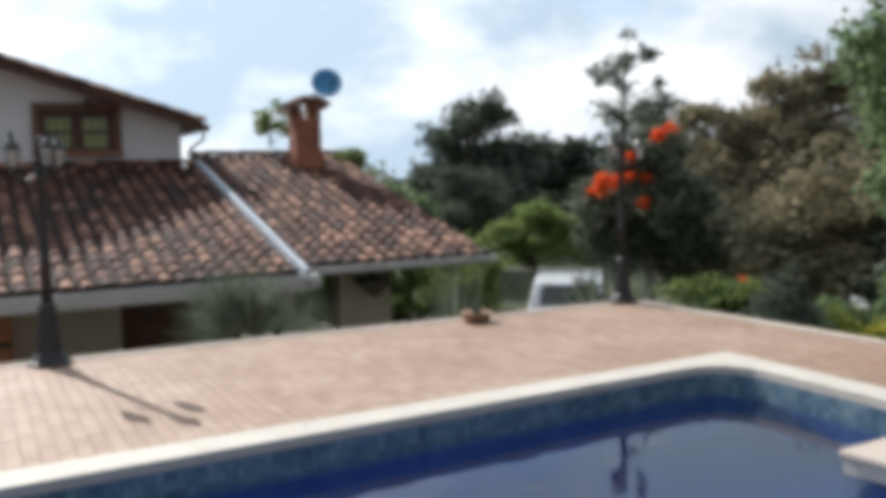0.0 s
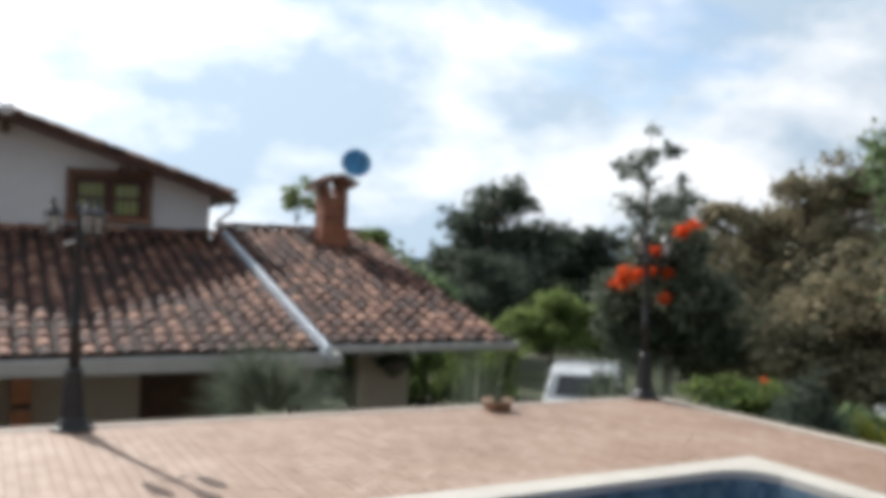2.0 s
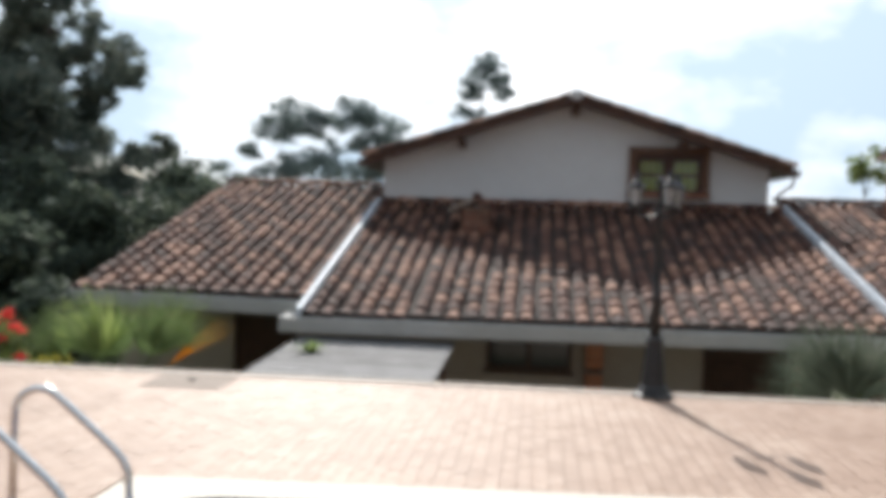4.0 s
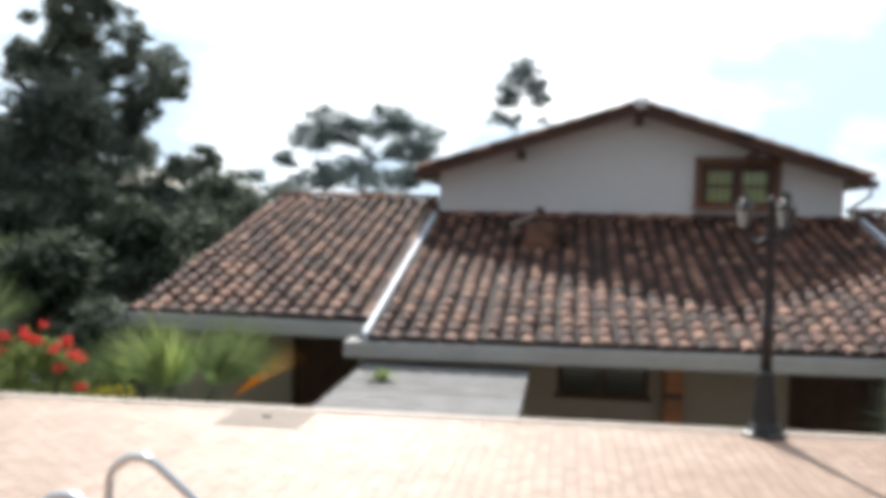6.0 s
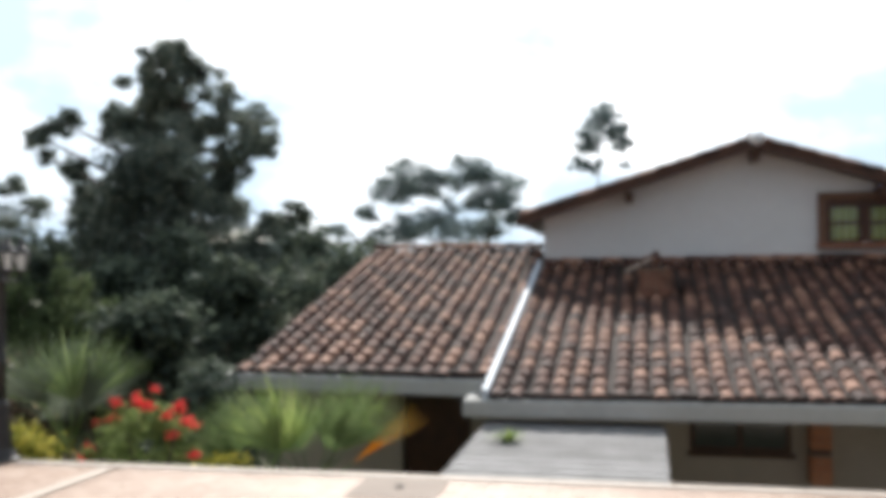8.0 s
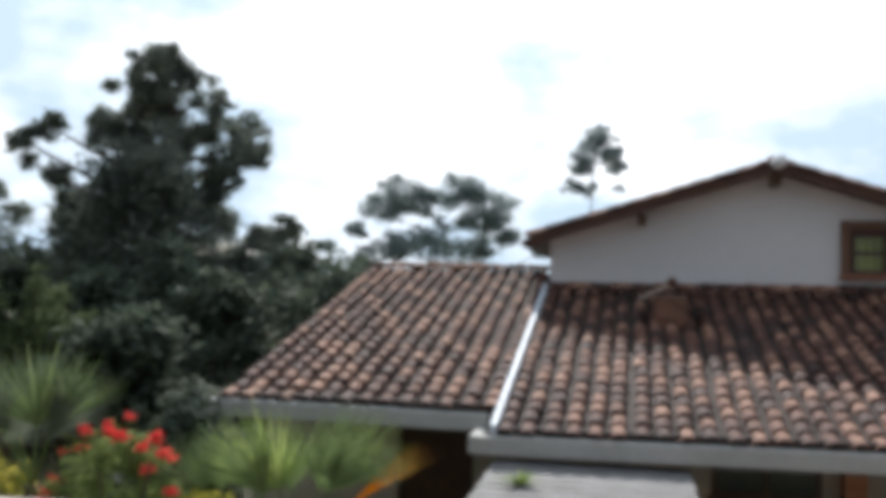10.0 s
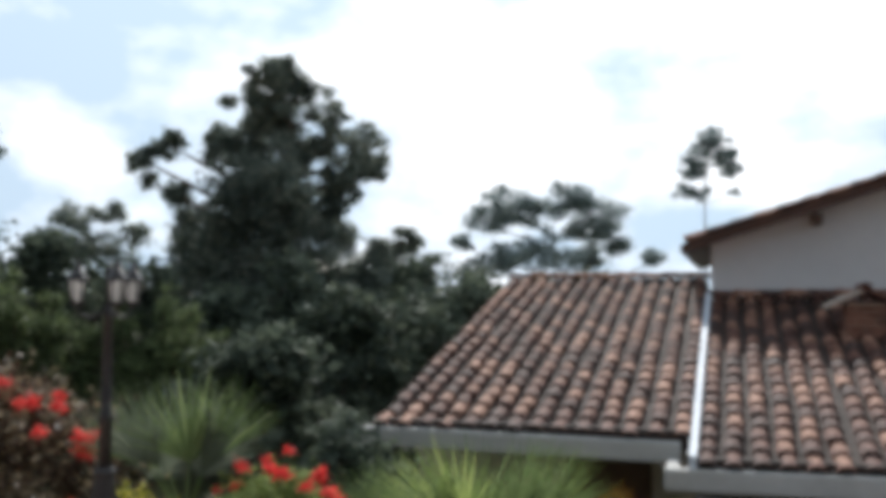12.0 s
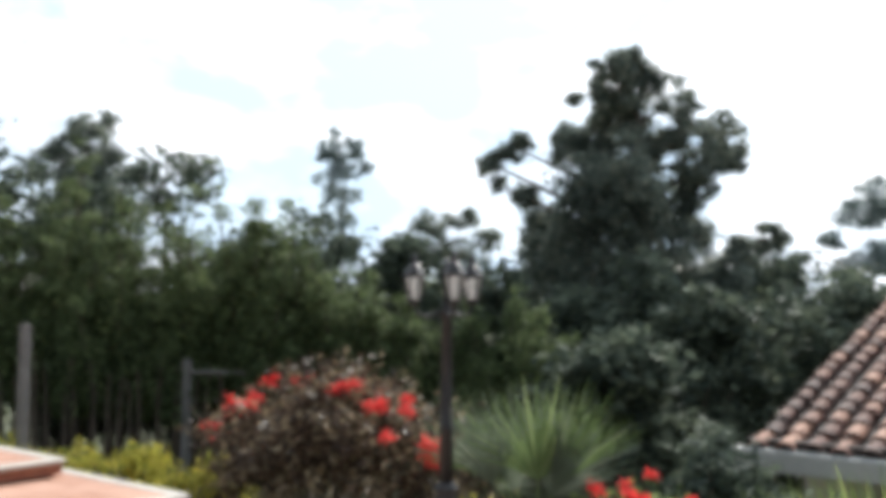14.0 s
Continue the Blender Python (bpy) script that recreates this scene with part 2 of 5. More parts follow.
def water_material():
    m = bpy.data.materials.new("pool_water")
    m.use_nodes = True
    nt = m.node_tree
    p = nt.nodes["Principled BSDF"]
    p.inputs["Base Color"].default_value = (0.45, 0.66, 0.92, 1)
    p.inputs["Roughness"].default_value = 0.03
    p.inputs["IOR"].default_value = 1.43
    p.inputs["Transmission Weight"].default_value = 1.0
    tc, a = nt.nodes.new("ShaderNodeTexCoord"), nt.nodes.new("ShaderNodeTexNoise")
    a.inputs["Scale"].default_value, a.inputs["Detail"].default_value = 2.2, 2.0
    bp = nt.nodes.new("ShaderNodeBump")
    bp.inputs["Strength"].default_value, bp.inputs["Distance"].default_value = 0.10, 0.04
    nt.links.new(tc.outputs["Object"], a.inputs["Vector"])
    nt.links.new(a.outputs["Fac"], bp.inputs["Height"])
    nt.links.new(bp.outputs[0], p.inputs["Normal"])
    return m


def glass_material(name, tint, rough=0.02):
    m = bpy.data.materials.new(name)
    m.use_nodes = True
    p = m.node_tree.nodes["Principled BSDF"]
    p.inputs["Base Color"].default_value = (*tint, 1)
    p.inputs["Roughness"].default_value = rough
    p.inputs["Transmission Weight"].default_value = 1.0
    p.inputs["IOR"].default_value = 1.45
    return m


WATER = water_material()
GLASS = glass_material("window_glass", (0.95, 0.97, 0.95))
LAMP_GLASS = glass_material("lamp_glass", (0.50, 0.43, 0.37), 0.3)
DARK_GLASS = material("dark_glass", [(0.02, 0.026, 0.032), (0.035, 0.042, 0.05)], 2.0, 0.12)


# ---- building blocks ----
def part(name, bm, mat, parent=None, label="", smooth=False):
    """One bmesh as ONE mesh object, under a thing or a part."""
    me = bpy.data.meshes.new(name)
    bm.to_mesh(me)
    bm.free()
    me.materials.append(mat)
    if smooth:
        me.shade_smooth()
    ob = new(name, me)
    if parent is not None:
        ob.parent = parent
    return tagged(ob, label)


def thing(name, label, category, at=(0, 0, 0), turn=0.0, group="", kind=""):
    e = new(name)
    e.empty_display_size = 0.1
    e.matrix_basis = pose(*at, 0, 0, turn)
    return tagged(e, label, category, group, kind)


def add_box(bm, x0, x1, y0, y1, z0, z1, bevel=0.0):
    m = Matrix.Translation(((x0 + x1) / 2, (y0 + y1) / 2, (z0 + z1) / 2)) @ Matrix.Diagonal((x1 - x0, y1 - y0, z1 - z0, 1))
    vs = bmesh.ops.create_cube(bm, size=1.0, matrix=m)["verts"]
    if bevel:
        es = list({e for v in vs for e in v.link_edges})
        bmesh.ops.bevel(bm, geom=es, offset=bevel, segments=1, affect="EDGES")
    return bm


def box(x0, x1, y0, y1, z0, z1, bevel=0.0):
    return add_box(bmesh.new(), x0, x1, y0, y1, z0, z1, bevel)


def prism(points, z0, z1):
    """An upright block over a polygon (counter-clockwise)."""
    bm = bmesh.new()
    lo = [bm.verts.new((x, y, z0)) for x, y in points]
    hi = [bm.verts.new((x, y, z1)) for x, y in points]
    bm.faces.new(list(reversed(lo)))
    bm.faces.new(hi)
    k = len(points)
    for i in range(k):
        bm.faces.new((lo[i], lo[(i + 1) % k], hi[(i + 1) % k], hi[i]))
    return bm


def slab(corners, thick):
    """A plate whose upper face has the four given corners, thickened straight down."""
    bm = bmesh.new()
    hi = [bm.verts.new(c) for c in corners]
    lo = [bm.verts.new((c[0], c[1], c[2] - thick)) for c in corners]
    bm.faces.new(hi)
    bm.faces.new(list(reversed(lo)))
    for i in range(4):
        bm.faces.new((lo[i], lo[(i + 1) % 4], hi[(i + 1) % 4], hi[i]))
    bmesh.ops.recalc_face_normals(bm, faces=bm.faces)
    return bm


def lathe(profile, sides=16, bm=None, at=(0, 0, 0)):
    bm = bm or bmesh.new()
    rings = []
    for r, z in profile:
        rings.append([bm.verts.new((at[0] + r * math.cos(2 * math.pi * i / sides), at[1] + r * math.sin(2 * math.pi * i / sides), at[2] + z)) for i in range(sides)])
    for a, b in zip(rings, rings[1:]):
        for i in range(sides):
            bm.faces.new((a[i], a[(i + 1) % sides], b[(i + 1) % sides], b[i]))
    bm.faces.new(list(reversed(rings[0])))
    bm.faces.new(rings[-1])
    return bm


def tube(points, radii, sides=8, bm=None):
    """A round bar along points."""
    bm = bm or bmesh.new()
    pts = [Vector(p) for p in points]
    if not hasattr(radii, "__len__"):
        radii = [radii] * len(pts)
    rings = []
    for i, p in enumerate(pts):
        d = (pts[min(i + 1, len(pts) - 1)] - pts[max(i - 1, 0)]).normalized()
        a = d.cross(Vector((0.31, 0.95, 0.05))).normalized()
        b = d.cross(a)
        rings.append([bm.verts.new(p + (a * math.cos(2 * math.pi * k / sides) + b * math.sin(2 * math.pi * k / sides)) * radii[i]) for k in range(sides)])
    for a, b in zip(rings, rings[1:]):
        for k in range(sides):
            bm.faces.new((a[k], a[(k + 1) % sides], b[(k + 1) % sides], b[k]))
    bm.faces.new(rings[0])
    bm.faces.new(rings[-1])
    bmesh.ops.recalc_face_normals(bm, faces=bm.faces)
    return bm


def quick_mesh(name, verts, faces, mat, parent=None, label="", smooth=False):
    me = bpy.data.meshes.new(name)
    me.from_pydata(verts, [], faces)
    me.materials.append(mat)
    if smooth:
        me.shade_smooth()
    ob = new(name, me)
    if parent is not None:
        ob.parent = parent
    return tagged(ob, label)


def leaves(name, clumps, count, size, mat, parent, rng, label="", shell=0.45, droop=0.0, slim=0.5, flat=1.0, tuft_of=26, tight=1.0):
    """A crown: leaf blades strewn through round clumps (x, y, z, r), thicker towards their skins, with gaps between sprays."""
    cl = np.array(clumps, dtype=float)
    wgt = cl[:, 3] ** 2
    which = rng.choice(len(cl), size=count, p=wgt / wgt.sum())
    # sprays: small tufts inside each clump, which leave gaps and an uneven outline
    sprays = max(6, count // tuft_of)
    sw = rng.choice(len(cl), size=sprays, p=wgt / wgt.sum())
    d = rng.normal(size=(sprays, 3))
    d /= np.linalg.norm(d, axis=1)[:, None]
    rad = (shell + (1 - shell) * rng.random(sprays)) * (0.75 + 0.45 * rng.random(sprays))
    tuft = cl[sw, :3] + d * (cl[sw, 3] * rad)[:, None] * np.array((1, 1, flat))
    tr = cl[sw, 3] * 0.20 * tight + size * 0.8
    pick = rng.integers(0, sprays, size=count)
    c = tuft[pick] + rng.normal(size=(count, 3)) * (tr[pick] * 0.62)[:, None] * np.array((1, 1, 0.7))
    a = rng.normal(size=(count, 3))
    a[:, 2] = a[:, 2] * 0.6 - droop
    a /= np.linalg.norm(a, axis=1)[:, None]
    b = np.cross(a, rng.normal(size=(count, 3)))
    b /= np.linalg.norm(b, axis=1)[:, None]
    s = size * (0.6 + 0.8 * rng.random(count))[:, None]
    n = np.cross(a, b)
    p0, p2 = c - a * s * 0.5, c + a * s * 0.5
    p1, p3 = c + b * s * slim * 0.5 + n * s * 0.08, c - b * s * slim * 0.5 + n * s * 0.08
    v = np.stack((p0, p1, p2, p3), axis=1).reshape(-1, 3)
    me = bpy.data.meshes.new(name)
    me.vertices.add(count * 4)
    me.vertices.foreach_set("co", v.astype(np.float32).ravel())
    me.loops.add(count * 4)
    me.loops.foreach_set("vertex_index", np.arange(count * 4, dtype=np.int32))
    me.polygons.add(count)
    me.polygons.foreach_set("loop_start", np.arange(0, count * 4, 4, dtype=np.int32))
    me.update(calc_edges=True)
    me.materials.append(mat)
    ob = new(name, me)
    ob.parent = parent
    return tagged(ob, label)


def tree(name, label, spot, ground, mat, count, size, seed, trunk=0.16, lean=0.0, category="tree", group="", fringe=4, **kw):
    """A tapered trunk with a limb to each clump of its crown. spot: x, y, turn, clumps as (side, height, radius)."""
    x, y, turn, cl = spot
    rng = np.random.default_rng(seed)
    t = thing(name, label, category, (x, y, ground), turn, group)
    top = max(z for _, z, _ in cl) - ground
    bm = bmesh.new()
    stem = [(lean * f * f, 0.12 * math.sin(5 * f + seed), top * 0.92 * f) for f in (0, 0.2, 0.4, 0.6, 0.8, 1.0)]
    tube(stem, [trunk * (1.15 - f) for f in (0, 0.2, 0.4, 0.6, 0.8, 1.0)], 8, bm)
    full = []
    for u, z, r in cl:
        z -= ground
        w = float(rng.normal()) * r * 0.7
        full.append((u, w, z, r))
        h = max(0.15 * top, min(z - 0.35 * abs(u) - 0.3 * r, top * 0.85))
        f = h / top
        s = Vector((lean * f * f, 0, h))
        e = Vector((u, w, z))
        m = s.lerp(e, 0.55) + Vector((0, 0, -0.06 * (e - s).length))
        q = trunk * (0.9 - 0.7 * f)
        tube([s, m, e], [q * 0.6, q * 0.4, q * 0.15], 6, bm)
    part("trunk", bm, BARK, t, smooth=True)
    for u, w, z, r in list(full):
        for k in range(fringe):
            d = rng.normal(size=3)
            d /= np.linalg.norm(d)
            q = r * (0.35 + 0.25 * rng.random())
            full.append((u + d[0] * r * 0.86, w + d[1] * r * 0.86, z + d[2] * r * 0.7, q))
    leaves("crown", full, count, size, mat, t, rng, **kw)
    return t


# ---- ground ----
def hill(x, y, cx, cy, r, h):
    return h * math.exp(-(((x - cx) ** 2 + (y - cy) ** 2) / (r * r)))


def ground_z(x, y):
    """Height of the land: level with the terrace beside it, low round the house, falling away behind."""
    def ease(v, a, b):
        f = min(1.0, max(0.0, (v - a) / (b - a)))
        return f * f * (3 - 2 * f)
    near = -0.75 - 1.45 * ease(y, 8.2, 10.6) * (1 - 0.75 * ease(-x, 7.5, 10.0)) * (1 - 0.35 * ease(x, 7.6, 9.5))
    if x > 7.5 and y < 9.0:
        near = -0.75 - 0.3 * ease(y, 7.0, 9.0)
    d = math.hypot(x, y - 8)
    far = -3.2 * ease(d, 22, 60) - 9.0 * ease(d, 70, 220)
    return near + far


def build_ground():
    xs = sorted({*np.round(np.linspace(-30, 30, 41), 2), *(-2500, -1200, -600, -300, -160, -90, -60, -44), *(2500, 1200, 600, 300, 160, 90, 60, 44)})
    ys = sorted({*np.round(np.linspace(-14, 34, 37), 2), *(-2500, -900, -300, -90, -40, -24), *(2500, 1200, 600, 300, 160, 100, 70, 50, 42)})
    verts, faces = [], []
    for j, y in enumerate(ys):
        for i, x in enumerate(xs):
            z = ground_z(x, y)
            if -12.5 < x < 7.2 and -7.0 < y < 7.6:
                z = -3.2
            verts.append((float(x), float(y), z))
    w = len(xs)
    for j in range(len(ys) - 1):
        for i in range(w - 1):
            faces.append((j * w + i, j * w + i + 1, (j + 1) * w + i + 1, (j + 1) * w + i))
    tagged(quick_mesh("ground", verts, faces, SOIL, smooth=True), "green and brown garden soil sloping round the house", "ground", kind="structure")


build_ground()


def build_far_hills():
    """Two low ridges of hills far off, their blue haze painted on."""
    for k, (dist, base, amp, seed) in enumerate(((900, -14, 12, 3.1), (1500, 3, 18, 7.7))):
        verts, faces = [], []
        steps = 90
        for i in range(steps + 1):
            a = radians(-100 + 200 * i / steps)
            x, y = dist * math.sin(a), dist * math.cos(a)
            h = base + amp * (noise.noise((x / 260, y / 260, seed)) * 0.5 + 0.5 * noise.noise((x / 90, y / 90, seed)))
            verts += [(x, y, -40), (x, y, h), (x * 1.25, y * 1.25, -40)]
        for i in range(steps):
            o = 3 * i
            faces += [(o, o + 3, o + 4, o + 1), (o + 1, o + 4, o + 5, o + 2)]
        tagged(quick_mesh("backdrop_hills", verts, faces, HILL, smooth=True), "distant wooded hills with blue haze painted into their colour", "hills", kind="structure")


build_far_hills()


# ---- terrace and pool ----
def edge_y(x):
    return 8.07 + 0.022 * x


DECK_L, DECK_R = -15.5, 7.32
# coping, outer and inner outline (counter-clockwise)
POOL_OUT = [(1.0, -2.3), (5.50, -2.0), (5.76, 5.02), (-2.95, 4.36), (-2.92, 2.75)]
POOL_IN = [(1.12, -1.98), (5.20, -1.7), (5.44, 4.70), (-2.67, 4.06), (-2.65, 2.86)]
WATER_Z = -0.21


def rounded(points, r, steps=6):
    out = []
    k = len(points)
    for i in range(k):
        p, a, b = Vector(points[i]), Vector(points[i - 1]), Vector(points[(i + 1) % k])
        u, v = (a - p).normalized(), (b - p).normalized()
        s, e = p + u * r, p + v * r
        for j in range(steps + 1):
            f = j / steps
            q = s.lerp(p, f).lerp(p.lerp(e, f), f)
            out.append((q.x, q.y))
    return out


def ring(outer, inner, z0, z1):
    """A band between two outlines of the same number of points."""
    k = len(outer)
    verts = [(x, y, z) for z in (z0, z1) for o in (outer, inner) for x, y in o]
    faces = []
    for i in range(k):
        j = (i + 1) % k
        o0, i0, o1, i1 = 0, k, 2 * k, 3 * k
        faces += [(o1 + i, o1 + j, i1 + j, i1 + i), (o0 + j, o0 + i, i0 + i, i0 + j), (o0 + i, o0 + j, o1 + j, o1 + i), (i0 + j, i0 + i, i1 + i, i1 + j)]
    return verts, faces


def build_deck():
    deck = thing("terrace_floor", "raised terrace paved in pinkish terracotta with pale stone edge", "terrace", kind="structure")
    # bed: a frame of blocks round the pool
    far = [(DECK_L, edge_y(DECK_L)), (DECK_R, edge_y(DECK_R) + 0.15)]
    hole = rounded(POOL_OUT, 0.12)
    outer = []
    c = Vector((1.4, 1.3))
    rect = [(DECK_L, -9.0), (DECK_R, -9.0), (DECK_R, far[1][1]), (DECK_L, far[0][1])]
    for x, y in hole:
        d = (Vector((x, y)) - c).normalized()
        best = 1e9
        for i in range(4):
            a, b = Vector(rect[i]), Vector(rect[(i + 1) % 4])
            e = b - a
            den = d.x * e.y - d.y * e.x
            if abs(den) > 1e-9:
                w = a - c
                s = (w.x * e.y - w.y * e.x) / den
                q = (w.x * d.y - w.y * d.x) / den
                if s > 0 and -0.001 <= q <= 1.001:
                    best = min(best, s)
        p = c + d * best
        outer.append((p.x, p.y))
    # the four corners join the outline
    for corner in rect:
        i = min(range(len(outer)), key=lambda k: (outer[k][0] - corner[0]) ** 2 + (outer[k][1] - corner[1]) ** 2)
        outer[i] = corner
    v, f = ring(outer, hole, -0.30, -0.012)
    quick_mesh("paving_bed", v, f, JOINT, deck)
    # retaining wall under the edge
    part("terrace_wall", prism([(DECK_L, edge_y(DECK_L) - 0.35), (DECK_R - 0.02, edge_y(DECK_R) - 0.3), (DECK_R - 0.02, edge_y(DECK_R) + 0.1), (DECK_L, edge_y(DECK_L) - 0.03)], -3.0, -0.301), RENDER_WALL, deck)
    part("terrace_wall", box(DECK_R - 0.35, DECK_R - 0.03, -9, edge_y(DECK_R) - 0.4, -3.0, -0.301), RENDER_WALL, deck)
    # pale edging stones
    n = 23
    for i in range(n):
        x0, x1 = DECK_L + (DECK_R - DECK_L) * i / n, DECK_L + (DECK_R - DECK_L) * (i + 1) / n - 0.008
        part("edge_stone", prism([(x0, edge_y(x0) - 0.10), (x1, edge_y(x1) - 0.10), (x1, edge_y(x1) + 0.03), (x0, edge_y(x0) + 0.03)], -0.09, 0.012), EDGE_STONE, deck)
    for i in range(12):
        y0 = -3.4 + i * 1.0
        part("edge_stone", box(DECK_R - 0.13, DECK_R + 0.04, y0, min(y0 + 0.99, edge_y(DECK_R) - 0.15), -0.09, 0.012), EDGE_STONE, deck)
    # a pale joint band across the paving
    part("joint_band", box(-6.58, -6.46, 4.4, edge_y(-6.5) - 0.15, -0.05, 0.006), EDGE_STONE, deck, "pale mortar band")
    return deck


deck = build_deck()
tagged(part("garden_path", prism([(DECK_R + 0.06, -6.0), (8.7, -6.0), (8.5, 4.6), (DECK_R + 0.06, 6.2)], -0.9, -0.24), COPING), "pale concrete garden path beside the terrace", "path", kind="structure")


def build_pool():
    pool = thing("swimming_pool", "in-ground swimming pool with cream coping and blue mosaic", "pool", kind="structure")
    o, i = rounded(POOL_OUT, 0.06), rounded(POOL_IN, 0.5)
    # coping stones, one by one along each side, with a rounded stone at each corner
    k = len(POOL_OUT)
    q = 7
    for s in range(k):
        out, inn = o[s * q:(s + 1) * q], i[s * q:(s + 1) * q]
        part("coping_stone", prism(out + list(reversed(inn)), -0.05, 0.018), COPING, pool)
        a, b = Vector(out[-1]), Vector(o[(s + 1) * q % (k * q)])
        c, d = Vector(inn[-1]), Vector(i[(s + 1) * q % (k * q)])
        m = max(2, round((b - a).length / 0.75))
        for j in range(m):
            f0, f1 = (j + 0.002) / m, (j + 0.998) / m
            w = [a.lerp(b, f0), a.lerp(b, f1), c.lerp(d, f1), c.lerp(d, f0)]
            part("coping_stone", prism([(p.x, p.y) for p in w], -0.05, 0.018), COPING, pool)
    v, f = ring(rounded([(p[0], p[1]) for p in POOL_OUT], 0.06), i, -1.75, -0.052)
    quick_mesh("pool_wall", v, f, POOL_FLOOR, pool, "deep blue pool wall")
    bm = prism(rounded(POOL_IN, 0.5), -1.8, -1.6)
    part("pool_bottom", bm, POOL_FLOOR, pool, "deep blue pool bottom")
    # rows of small mosaic squares above and below the waterline
    verts, faces = [], []
    rng = random.Random(4)
    inn = rounded(POOL_IN, 0.5)
    for s in range(len(inn)):
        a, b = Vector(inn[s]), Vector(inn[(s + 1) % len(inn)])
        length = (b - a).length
        m = max(1, round(length / 0.06))
        nrm = Vector((-(b - a).y, (b - a).x)).normalized() * 0.004
        for j in range(m):
            for r in range(5):
                z0 = -0.055 - r * 0.06
                p, q = a.lerp(b, (j + 0.04) / m) + nrm, a.lerp(b, (j + 0.96) / m) + nrm
                o4 = len(verts)
                verts += [(p.x, p.y, z0 - 0.057), (q.x, q.y, z0 - 0.057), (q.x, q.y, z0), (p.x, p.y, z0)]
                faces.append((o4, o4 + 1, o4 + 2, o4 + 3))
    tagged(quick_mesh("mosaic_tiles", verts, faces, MOSAIC, pool, "small blue mosaic tiles"), kind="stuff")
    w = quick_mesh("water", [(x, y, WATER_Z) for x, y in inn], [tuple(range(len(inn)))], WATER)
    w.visible_shadow = False
    tagged(w, "still blue pool water reflecting clouds", "water", kind="structure")
    return pool


build_pool()


# ---- house ----
EAVE_Y, EAVE_Z, PITCH = 11.05, 0.335, 0.268
LEAN = 0.009  # the front roof drops a little towards the wing on one side
FLOOR_Z = -2.25


def roof_z(y, x=0.0, lean=0.0):
    return EAVE_Z + PITCH * (y - EAVE_Y) + lean * x


house = thing("house", "white-walled country house with weathered clay tile roofs", "house")


def wall_with_holes(name, x0, x1, y0, y1, z0, z1, holes, mat, label=""):
    """A wall along x, pieced together round its openings (x0, x1, z0, z1)."""
    bm = bmesh.new()
    xs = sorted({x0, x1, *(h[0] for h in holes), *(h[1] for h in holes)})
    for a, b in zip(xs, xs[1:]):
        hs = sorted([h for h in holes if h[0] < b - 1e-6 and h[1] > a + 1e-6], key=lambda h: h[2])
        z = z0
        for h in hs:
            if h[2] > z + 1e-4:
                add_box(bm, a, b, y0, y1, z, h[2])
            z = h[3]
        if z < z1 - 1e-4:
            add_box(bm, a, b, y0, y1, z, z1)
    bmesh.ops.remove_doubles(bm, verts=bm.verts, dist=0.0005)
    return part(name, bm, mat, house, label)


